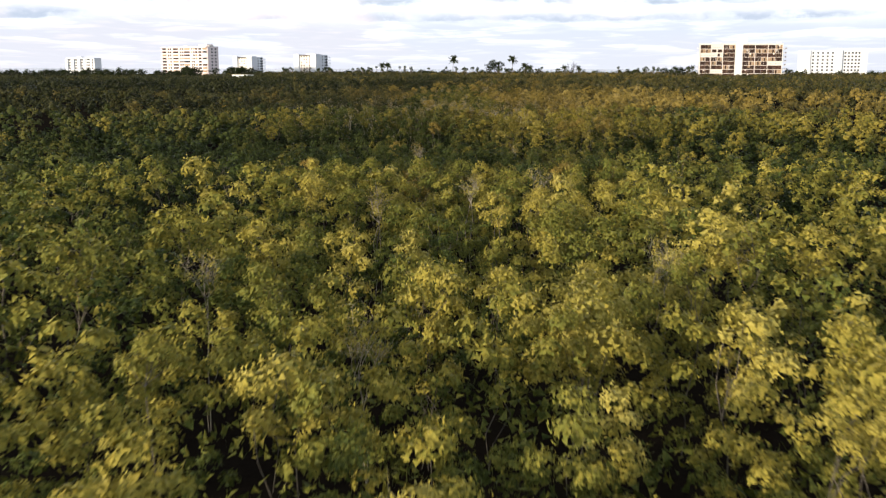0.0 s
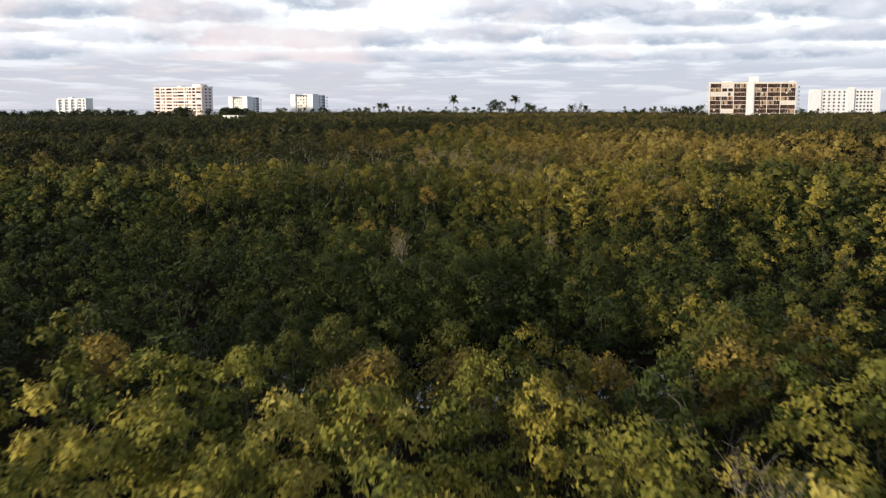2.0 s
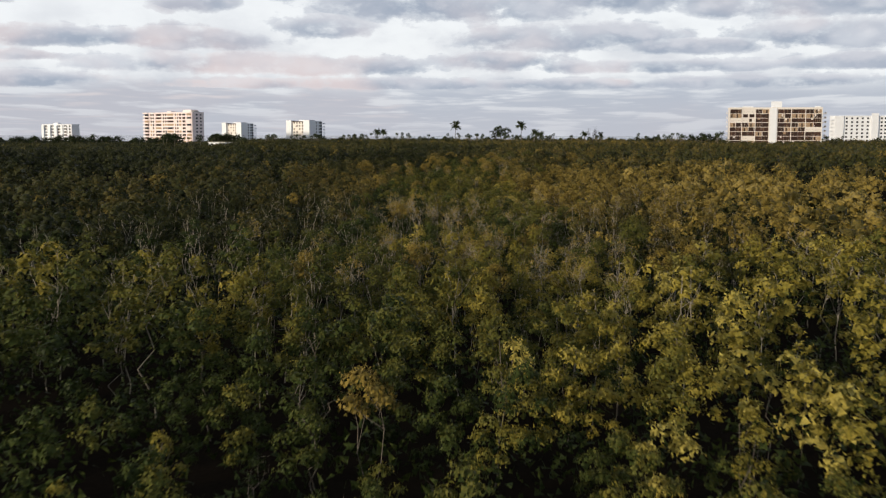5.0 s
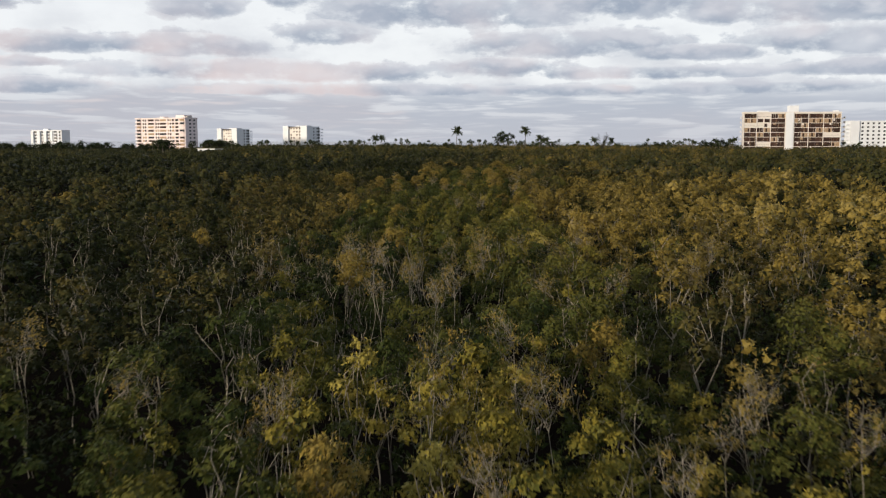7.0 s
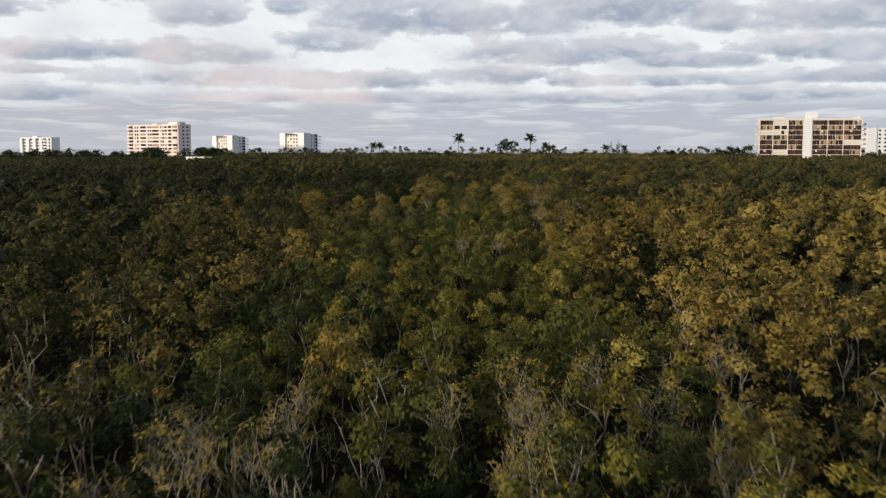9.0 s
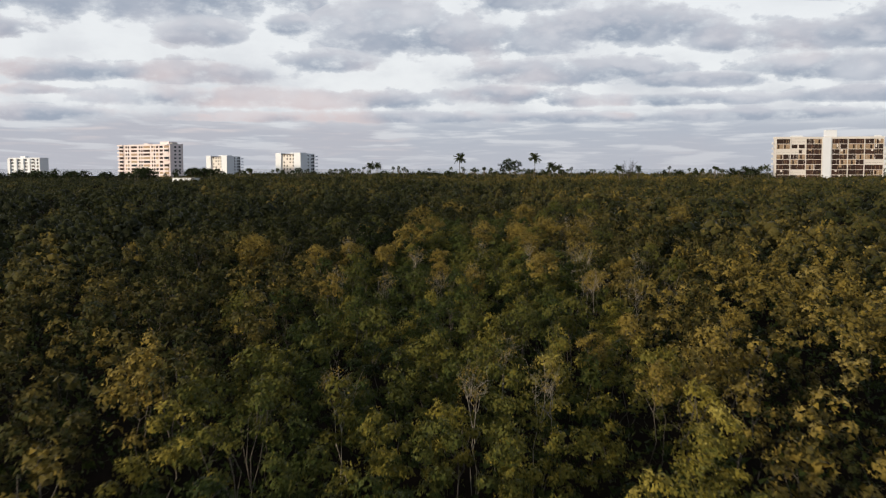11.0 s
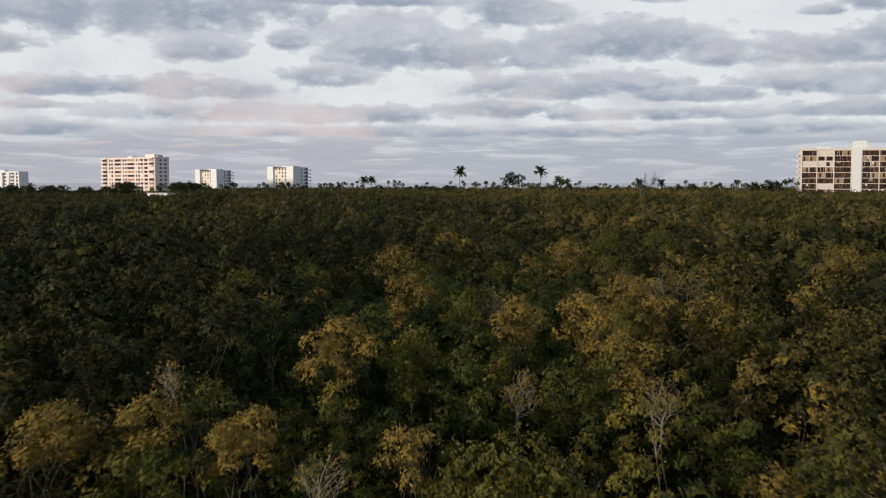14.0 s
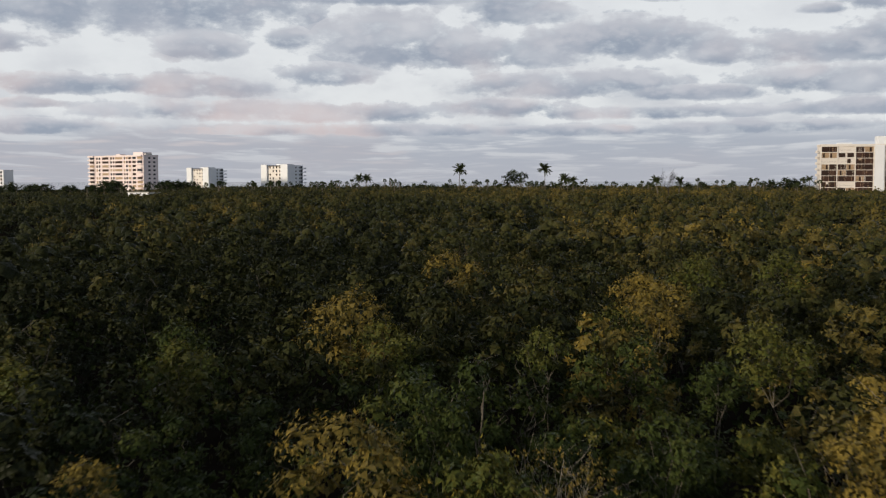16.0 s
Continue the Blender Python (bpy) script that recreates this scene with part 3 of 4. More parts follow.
STANDING.append(("olive", ((0.7, 191.5, 0.71), (-2.6, 192.5, 0.9), (2.5, 192.6, 0.98), (4.4, 194.4, 0.87), (0.8, 194.9, 0.5), (-8.8, 198.1, 1.02), (-4.9, 206.4, 0.53), (2.8, 208.1, 0.58), (6.8, 209.5, 0.55), (12.2, 211.4, 0.87), (1.2, 215.6, 1.27), (8.3, 217.3, 1.26), (12.2, 219.5, 0.84), (-1.4, 225.9, 0.69), (6.1, 231.7, 0.5), (11.2, 234.7, 0.97), (0.3, 235.9, 0.65), (-10.8, 246.8, 1.06), (-7.5, 250.7, 0.7), (2.4, 251.6, 0.64),)))
STANDING.append(("green", ((-1.7, 70, 0.77), (0.3, 70.7, 0.69), (-5.5, 70.9, 1.08), (4.4, 71.9, 0.85), (2.3, 72.9, 0.95), (-0.1, 78, 1.04), (-5.3, 78, 0.89), (6.6, 78.7, 0.61), (4.1, 79, 0.62), (-3.8, 80, 0.65), (-0.2, 80.5, 0.73), (-10.1, 81.3, 1.26), (-5.8, 82.5, 0.8), (-0.8, 84.3, 0.8), (0.8, 85.1, 0.69), (3.7, 85.9, 0.57), (2.1, 85.9, 0.57), (-7.1, 113.7, 0.52), (-5, 117.2, 0.58), (-0.9, 123.8, 0.63), (-4.2, 128.5, 0.62), (4.1, 146.2, 0.58), (-4.8, 158.7, 0.68), (-3.6, 195.6, 0.68),)))
STANDING.append(("green", ((-1.1, 195.9, 1.06), (4.2, 196.7, 0.83), (-7.3, 199.9, 0.71), (-1.9, 206.9, 0.5), (-5, 209.5, 0.65), (-6.9, 209.6, 0.5), (0.4, 232.5, 0.57), (-6.9, 235, 0.8), (3.7, 241, 0.59), (-0.4, 244.4, 0.54), (6.1, 247, 0.53), (4.8, 249.9, 0.67), (-8.5, 253.6, 1.16),)))
STANDING.append(("bare", ((0.8, 37.6, 0.5), (-2.9, 37.7, 0.5), (3.8, 42.1, 0.51), (-2.6, 77.6, 0.5), (5.1, 81.9, 0.5), (6, 108.8, 0.5), (4.6, 109.8, 0.6), (-3.5, 110, 0.5), (3.3, 110.1, 0.5), (1, 116, 0.5), (4, 116.8, 0.53), (7.5, 118.8, 0.5), (-2.8, 118.9, 0.54), (5.6, 119.5, 0.66), (-2.8, 120.5, 0.54), (2.2, 121.1, 0.78), (0.2, 121.2, 1.11), (-6.1, 122.2, 0.59), (2.2, 124.8, 0.8), (1.7, 127.3, 0.5), (-10.8, 127.6, 0.82), (-0.2, 135.1, 0.5), (-2.2, 135.3, 0.5),)))
STANDING.append(("bare", ((0.1, 136.2, 0.5), (6, 136.3, 0.52), (3.6, 137, 0.5), (-3.7, 140.1, 0.57), (-1.3, 140.9, 0.5), (-3.1, 146.6, 0.65), (-4.5, 147.3, 0.52), (12.5, 147.8, 0.5), (1.8, 148.3, 0.6), (0.1, 149.6, 0.5), (-9.2, 150, 0.92), (-3, 150.2, 0.55), (3.9, 153.9, 0.84), (0.7, 182.7, 0.53), (-2.8, 182.7, 0.5), (2.5, 183.1, 0.5), (1.7, 187.9, 0.5), (6.6, 203.6, 0.75), (-3.2, 204, 0.5), (-0.7, 205.4, 0.5), (-5.7, 205.4, 0.5), (0.9, 207.7, 0.5), (-2.1, 213.9, 0.52),)))
STANDING.append(("bare", ((10.7, 214.8, 0.54), (4.8, 219.6, 0.5), (1.7, 221.3, 0.5), (-7, 221.4, 0.56),)))
# the most prominent of them: kind, across, along, crown radius, height
TALL = []
TALL.extend((("yellow", -2.6, 14.8, 0.9, 4.9), ("bare", -1.6, 18.3, 0.6, 4.7), ("yellow", 2.6, 18.5, 1.1, 5), ("yellow", 1, 21.6, 0.6, 4.9), ("yellow", -0.5, 21.7, 0.9, 5), ("bare", -6.2, 23.9, 0.6, 4.8), ("yellow", 3.4, 24.1, 1.2, 4.5), ("olive", -1, 24.8, 0.9, 4.6), ("bare", 5.9, 26.6, 0.7, 4.8), ("yellow", -5.3, 27, 0.75, 5.2), ("yellow", -3.2, 29.9, 0.75, 4.4), ("yellow", 1.4, 32.3, 0.65, 5.2), ("yellow", 7, 34.5, 0.9, 5), ("olive", -3, 54.8, 0.7, 4.1), ("olive", -0.1, 53.2, 0.46, 4.3), ("yellow", 0.3, 51.6, 1.1, 4.0), ("yellow", 3.2, 50.6, 0.8, 4.1), ("olive", 1.8, 50.2, 0.9, 3.7), ("olive", 6.8, 55.2, 1.3, 4.3), ("green", 8.4, 57.0, 1.3, 4.2), ("yellow", -2.0, 50.4, 1.0, 4.1), ("bare", -2.9, 80.8, 0.7, 3.2), ("yellow", 10.5, 91.6, 1, 4.6), ("yellow", 14.4, 94.7, 1, 4.9), ("bare", 6.8, 122.5, 0.75, 4.5)))
TALL.extend((("bare", 0.1, 124.3, 0.8, 4.9), ("yellow", 4.6, 128.6, 0.9, 4.2), ("olive", -4.7, 131.4, 0.7, 3.9), ("yellow", -3.1, 137.2, 0.65, 4.8), ("bare", 9.4, 139, 0.7, 4.6), ("bare", -1.3, 139.8, 0.6, 4.4), ("bare", 6.8, 140.9, 0.7, 4.2), ("bare", 0.6, 141.5, 0.6, 4.3), ("bare", -6.3, 141.7, 0.6, 4.2), ("bare", -3.9, 144.6, 0.75, 5.1), ("bare", -5.2, 144.6, 0.6, 4.2), ("bare", 1.4, 144.7, 0.65, 4.5), ("bare", 1.5, 146.2, 0.75, 4.5), ("bare", 5.3, 147, 0.7, 4.2), ("bare", -2.9, 147.8, 0.65, 4.4), ("yellow", 6.6, 148.4, 0.9, 4.2), ("bare", 1.8, 150.3, 0.85, 4.8), ("bare", 4.9, 150.7, 0.7, 4.3)))
TALL.extend((("bare", 7.2, 154.9, 0.7, 4.4), ("yellow", -3.1, 156.4, 0.9, 4.3), ("yellow", 10, 157.8, 0.8, 4.5), ("yellow", 8.3, 160.6, 0.7, 4.8), ("olive", 0.2, 161.8, 0.8, 4.7), ("bare", 8.3, 202.5, 0.8, 5), ("yellow", 1, 205.7, 0.7, 4.8), ("yellow", 4.5, 207.6, 0.9, 5.3), ("bare", 6.9, 211.2, 1.1, 5.8), ("yellow", -8.4, 217.3, 0.75, 4.9), ("yellow", -4.2, 217.5, 0.75, 4.9), ("yellow", -13, 221.4, 1.2, 5.3), ("yellow", -3.3, 224.6, 1.3, 5.9), ("yellow", 5, 226, 1.2, 5.2), ("yellow", 4.7, 228.4, 0.9, 5.4), ("yellow", 2.1, 230.7, 1.1, 5.7), ("yellow", 4.8, 234.3, 1.3, 5.4), ("yellow", 4.8, 234.4, 0.9, 5.2)))
TALL.extend((("olive", 0.3, 234.7, 0.8, 4.9), ("yellow", -2.2, 235.1, 0.6, 4.9), ("yellow", 9.7, 235.3, 1.1, 5.3), ("yellow", 7.6, 235.4, 0.9, 5.2), ("yellow", 7.1, 236.5, 1.2, 5.5), ("bare", -7.5, 237.3, 0.8, 5), ("yellow", 7.3, 237.5, 0.8, 5.2), ("yellow", -6, 238.9, 0.7, 5), ("olive", 0.5, 239.6, 0.9, 5), ("yellow", -1.8, 239.8, 1.4, 5.6), ("bare", 1.6, 239.9, 1, 5.1), ("yellow", 7.4, 240.6, 1.2, 5.6), ("bare", 9.7, 244.2, 1.2, 5.6), ("bare", 11.4, 244.8, 1.2, 5.5), ("olive", 8.3, 249.8, 1.2, 5.7), ("yellow", 21.3, 251.7, 1.3, 6.1), ("olive", -2.4, 253.5, 1.2, 5.1), ("olive", 4.9, 254.8, 1.1, 5.4)))
TALL.extend((("yellow", -3.5, 255.7, 1.7, 5.8), ("yellow", 7, 258.6, 1.3, 5.9), ("yellow", 7.2, 262.6, 1.3, 5.8), ("olive", 14.6, 268.2, 1.4, 6.1), ("olive", 11.1, 269.5, 1.4, 5.9), ("yellow", -0.5, 275, 1.8, 5.6)))
# bushes along the far bank of the pool: across, along, crown radius, height
POOL_BANK = ((5.5, 66.9, 1.5, 2.3), (-3.0, 68.2, 1.45, 3.0), (-0.9, 67.9, 1.4, 2.9), (1.0, 68.6, 1.4, 2.9), (3.2, 70.2, 1.4, 2.6), (8.0, 69.6, 1.4, 2.7), (-5.6, 68.4, 1.4, 2.6), (10.2, 65.4, 1.6, 2.7), (10.8, 62.4, 1.5, 2.6), (12.4, 67.6, 1.4, 2.7),
             (-1.9, 66.4, 1.0, 2.0), (-0.3, 66.3, 0.95, 2.0), (1.0, 66.5, 0.9, 1.8), (-3.5, 66.9, 1.0, 2.1), (3.9, 67.8, 0.8, 1.5), (7.4, 67.2, 0.9, 1.9), (8.6, 66.0, 0.9, 1.9), (9.0, 64.2, 0.9, 1.8), (-6.6, 67.0, 0.9, 1.8), (-8.2, 66.6, 1.3, 2.4),
             (-8.0, 71.4, 1.4, 3.1), (-5.8, 72.2, 1.5, 3.0), (-3.4, 71.6, 1.4, 3.1), (-1.2, 72.0, 1.5, 3.0), (1.2, 71.8, 1.4, 3.2), (3.4, 73.6, 1.5, 3.1), (5.8, 72.0, 1.4, 3.1), (8.0, 73.0, 1.5, 3.0), (10.4, 72.2, 1.4, 3.1))
KINDS = {
    "yellow": (0.74, "yellowing mangrove tree with pale grey stems above the thicket"),
    "olive": (0.50, "olive green mangrove tree with thin pale trunk and open crown"),
    "green": (0.31, "deep green bushy mangrove tree with glossy leaves"),
    "bare": (0.76, "half bare mangrove tree with tan dry leaves and pale twigs"),
}
tree_meshes = {}


def mangrove_meshes(kind, big, pale):
    """Crowns of a kind in two sizes and four tints, made once; crown radius 0.8 or 1.2 m."""
    if (kind, big, pale) not in tree_meshes:
        rng = np.random.default_rng({"yellow": 31, "olive": 32, "green": 33, "bare": 34}[kind] + 10 * big)
        leaf_tone = KINDS[kind][0] + (0, 0.04, -0.07, -0.03)[pale]
        made = []
        for _ in range(5):
            rx = 1.2 if big else 0.8
            lobes, tufts = (10, 270) if big else (7, 160)
            bare = kind == "bare"
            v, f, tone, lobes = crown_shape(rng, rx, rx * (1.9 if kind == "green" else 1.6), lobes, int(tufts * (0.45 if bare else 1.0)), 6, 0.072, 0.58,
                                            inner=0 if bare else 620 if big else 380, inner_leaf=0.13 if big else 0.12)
            made.append((array_mesh("crown", v, f, FRESH_LEAF if pale == 1 else LEAF if kind in ("olive", "green") else DRY_LEAF, leaf_tone + tone), lobes))
        tree_meshes[(kind, big, pale)] = made
    return tree_meshes[(kind, big, pale)]


def mangrove_tree(kind, x, y, r, top, turn, variant, rng):
    big = r > 0.95
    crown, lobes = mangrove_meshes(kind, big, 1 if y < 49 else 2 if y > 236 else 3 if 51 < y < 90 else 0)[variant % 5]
    tree = tagged(new("mangrove_tree"), KINDS[kind][1], "tree", "mangrove trees standing over the thicket")
    tree.empty_display_size = 0.2
    s = r / (1.2 if big else 0.8)
    tree.matrix_world = pose(x, y, 0, 0, 0, turn)
    ends = lobes * s + np.array((0, 0, top, 0))
    bare = kind == "bare"
    tv, tf = limbs_shape(rng, ends if bare else ends[:5], max(0.8, top - r * 2.3), 2 if kind != "olive" else 1, 0.017 if bare else 0.019, 10 if bare else 2, 0.65 * r / 0.8 if bare else 0.35, 3)
    part("trunk", array_mesh("trunk", tv, tf, DRY_TWIG if bare else BARK), None, tree)
    leafage = part("crown", crown, None, tree)
    leafage.location = (0, 0, top)
    leafage.scale = (s, s, s)
    return tree


def foreshore(x, y):
    """Low growth before the pool."""
    return (np.abs(y - 56.8) < 3.4) & (np.abs(x - 2.6) < 4.2)


def nearest(x, y):
    """How near the flight line comes to a place before it has passed out of sight."""
    return np.maximum(np.maximum(np.abs(x) / 0.45, (y - 224) * 0.6), 12.0)


def build_wood():
    rng = np.random.default_rng(21)
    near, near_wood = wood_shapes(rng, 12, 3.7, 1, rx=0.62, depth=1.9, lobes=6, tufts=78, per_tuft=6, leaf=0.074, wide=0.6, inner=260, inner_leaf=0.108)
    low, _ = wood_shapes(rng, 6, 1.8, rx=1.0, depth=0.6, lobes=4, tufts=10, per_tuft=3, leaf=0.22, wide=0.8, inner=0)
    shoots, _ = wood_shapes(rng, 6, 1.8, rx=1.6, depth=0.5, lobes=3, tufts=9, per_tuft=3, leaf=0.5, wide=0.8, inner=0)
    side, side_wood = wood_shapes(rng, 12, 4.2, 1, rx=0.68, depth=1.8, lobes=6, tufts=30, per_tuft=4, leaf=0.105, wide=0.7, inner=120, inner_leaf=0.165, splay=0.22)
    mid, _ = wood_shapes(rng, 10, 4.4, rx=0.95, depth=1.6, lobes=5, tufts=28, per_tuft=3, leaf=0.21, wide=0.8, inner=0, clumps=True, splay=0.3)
    far, _ = wood_shapes(rng, 8, 5.0, rx=1.35, depth=1.7, lobes=5, tufts=28, per_tuft=2, leaf=0.32, top_light=0.06, wide=0.8, inner=0, clumps=True, splay=0.3)
    last, _ = wood_shapes(rng, 8, 5.2, rx=2.5, depth=1.6, lobes=4, tufts=26, per_tuft=1, leaf=0.52, top_light=0.06, wide=0.8, inner=0, clumps=True, splay=0.3)
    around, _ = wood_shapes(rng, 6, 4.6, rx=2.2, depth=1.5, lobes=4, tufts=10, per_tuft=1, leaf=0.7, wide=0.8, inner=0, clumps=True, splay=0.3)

    # trees that stand out, set one by one
    placed = []
    for kind, spots in STANDING:
        for x, y, r in spots:
            if abs(x) < 22 and y < 280 and not in_pool(x, y, 1.05):
                placed.append((kind, x, y, min(max(r, 0.58) * (1.25 if y > 222 else 1.0), 1.5)))
    fixed = {}
    for kind, x, y, r, top in (*TALL, *(("green", *bush) for bush in POOL_BANK)):
        fixed[len(placed)] = top
        placed.append((kind, x, y, r))
    # others of the same kinds among them
    tries = 0
    while len(placed) < 298 and tries < 9000:
        tries += 1
        y = rng.uniform(10, 262)
        x = rng.uniform(-1, 1) * max(9.5, (y - 224) * 0.45)
        r = rng.uniform(0.5, 0.9) * (1.35 if y > 222 else 1.0)
        if in_pool(x, y, 1.2) or foreshore(x, y) or any((x - q[1]) ** 2 + (y - q[2]) ** 2 < (0.9 * (r + q[3])) ** 2 for q in placed):
            continue
        a = float(foliage_tone(np.array([x]), np.array([y]))[0]) + rng.normal(scale=0.10)
        kind = "bare" if rng.random() < 0.05 else "yellow" if a > 0.62 else "olive" if a > 0.42 else "green"
        placed.append((kind, x, y, r))
    for i, (kind, x, y, r) in enumerate(placed):
        top = fixed[i] if i in fixed else float(canopy_base(edge_shift(x, y))) * rng.uniform(0.98, 1.08) + 0.2
        mangrove_tree(kind, x, y, r, top, rng.uniform(0, 360), i, rng)
    px, py, pr = (np.array([q[k] for q in placed]) for k in (1, 2, 3))

    def clear(x, y, grow):
        d = (x[:, None] - px[None]) ** 2 + (y[:, None] - py[None]) ** 2
        return (d > (pr[None] * grow) ** 2).all(1)

    def band(step, low, high):
        x, y = grid_places(-max(12, min(high * 0.46, 430)), max(12, min(high * 0.46, 430)), 9, 224 + min(high / 0.6, 730), step, rng)
        n = nearest(x, y)
        keep = (n >= low) & (n < high) & (np.abs(x) < 0.468 * y + 5) & ~in_pool(x, y) & ((y < 236) | (rng.random(len(x)) < 0.68))
        return x[keep], y[keep]

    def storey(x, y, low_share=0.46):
        """Heights over the plan in two storeys: crowns that reach the light, and suppressed trees between; light and
        gap shade are painted into their tone.
        """
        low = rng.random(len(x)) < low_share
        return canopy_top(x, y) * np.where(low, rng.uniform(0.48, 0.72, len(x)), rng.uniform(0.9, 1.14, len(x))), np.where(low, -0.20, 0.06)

    def fill(name, shapes, wood, x, y, top, leaf_tone, spread, label, mat=LEAF):
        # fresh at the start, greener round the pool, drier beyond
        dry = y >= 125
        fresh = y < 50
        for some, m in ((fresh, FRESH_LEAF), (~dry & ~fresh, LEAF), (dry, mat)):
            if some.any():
                stuff(name, scatter(shapes, x[some], y[some], top[some], leaf_tone[some], rng, spread), label, m)
        if wood:
            share = np.interp(y, (98, 112, 160, 172), (0.1, 0.34, 0.34, 0.1))
            twiggy = (y > 104) & (y < 168)
            for some, m, label in ((~twiggy, BARK, "thin grey mangrove stems inside the thicket"), (twiggy, DRY_TWIG, "pale bare twigs and stems of dry mangroves")):
                pick = some & (rng.random(len(x)) < share)
                stuff(name + "_stems", scatter(wood, x[pick], y[pick], top[pick] + 0.2 * twiggy[pick], leaf_tone[pick], rng, spread, True), label, m)

    # the thicket between and under them
    x, y = band(1.5, 0, 15.8)
    keep = clear(x, y, 0.48)
    x, y = x[keep], y[keep]
    dense = np.interp(y, (45, 52, 100, 112), (0.0, 1.0, 1.0, 0.0))
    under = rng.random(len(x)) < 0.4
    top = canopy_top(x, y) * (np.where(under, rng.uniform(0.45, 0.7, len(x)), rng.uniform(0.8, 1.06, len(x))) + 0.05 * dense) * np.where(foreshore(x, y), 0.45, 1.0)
    # the lower plants' darker tone paints the shade between the crowns
    fill("mangrove_thicket", near, near_wood, x, y, top, foliage_tone(x, y) + np.where(under, -0.2, -0.01), 0.14, "dense dark green mangrove thicket in wet mud")
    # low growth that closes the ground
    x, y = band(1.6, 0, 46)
    # past the start a near-black tone paints the shade of the gaps
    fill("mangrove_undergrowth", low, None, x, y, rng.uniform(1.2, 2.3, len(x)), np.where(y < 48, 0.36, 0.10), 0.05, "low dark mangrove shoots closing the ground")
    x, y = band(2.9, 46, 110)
    # gap shade put into the shoots' colour here too
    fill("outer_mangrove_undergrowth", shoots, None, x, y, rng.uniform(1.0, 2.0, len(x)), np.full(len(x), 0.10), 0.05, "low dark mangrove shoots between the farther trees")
    # beside the strip
    x, y = band(1.68, 15.8, 46)
    keep = clear(x, y, 0.7)
    x, y = x[keep], y[keep]
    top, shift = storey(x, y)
    fill("mangrove_wood", side, side_wood, x, y, top, foliage_tone(x, y) + shift + 0.03, 0.12, "mixed green and yellowing mangrove trees growing close together", DRY_LEAF)
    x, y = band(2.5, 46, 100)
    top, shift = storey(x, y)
    fill("outer_mangrove_wood", mid, None, x, y, top, foliage_tone(x, y) + shift + 0.05, 0.12, "green and yellowing mangrove crowns farther out", DRY_LEAF)
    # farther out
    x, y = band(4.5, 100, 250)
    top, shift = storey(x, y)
    fill("far_mangrove_wood", far, None, x, y, top, foliage_tone(x, y) + shift, 0.09, "distant olive brown mangrove canopy", DRY_LEAF)
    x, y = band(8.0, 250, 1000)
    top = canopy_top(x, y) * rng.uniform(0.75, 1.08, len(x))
    fill("farthest_mangrove_wood", last, None, x, y, top, foliage_tone(x, y) - 0.03, 0.09, "far olive brown mangrove canopy reaching to the apartment towers", DRY_LEAF)
    # the wood goes on to both sides and behind the start
    x, y = grid_places(-140, 140, -40, 300, 4.8, rng)
    keep = ~((np.abs(x) < 0.468 * y + 6.5) & (y > 8)) & (np.abs(x) < 90 + 0.3 * y)
    x, y = x[keep], y[keep]
    fill("surrounding_mangrove_wood", around, None, x, y, canopy_top(x, y) * rng.uniform(0.7, 0.95, len(x)), foliage_tone(x, y), 0.12, "green and yellowing mangrove canopy to both sides", DRY_LEAF)


build_wood()

# ---------------- apartment buildings ----------------


def stand(name, label, left, right):
    """An Empty at a building's front left foot, its x along the front; returns it and the front's length."""
    d = Vector(right) - Vector(left)
    ob = tagged(new(name), label, "apartment building")
    ob.matrix_world = pose(left[0], left[1], 0, 0, 0, math.degrees(math.atan2(d.y, d.x)))
    return ob, d.length


def block(name, mat, parent, *boxes, label=""):
    bm = bmesh.new()
    for b in boxes:
        bm_box(bm, *b)
    return part(name, bm, mat, parent, label)


pane_meshes = {}


def pane(parent, mat, x, z, w, h, y=0.0, side=False, name="window"):
    """One window: a glass leaf with a mullion, standing a little out of the wall; side: in the right-hand wall."""
    key = (mat.name, round(w, 2), round(h, 2), side)
    if key not in pane_meshes:
        bm = bmesh.new()
        if side:
            bm_box(bm, -0.06, 0, 0, 0.05, w, h)
            bm_box(bm, 0.05, w * 0.48, 0, 0.09, w * 0.52, h)
        else:
            bm_box(bm, 0, -0.05, 0, w, 0.06, h)
            bm_box(bm, w * 0.48, -0.09, 0, w * 0.52, -0.05, h)
        pane_meshes[key] = finish(name, bm, mat)
    ob = part(name, pane_meshes[key], None, parent)
    ob.location = (x, y, z)
    return ob


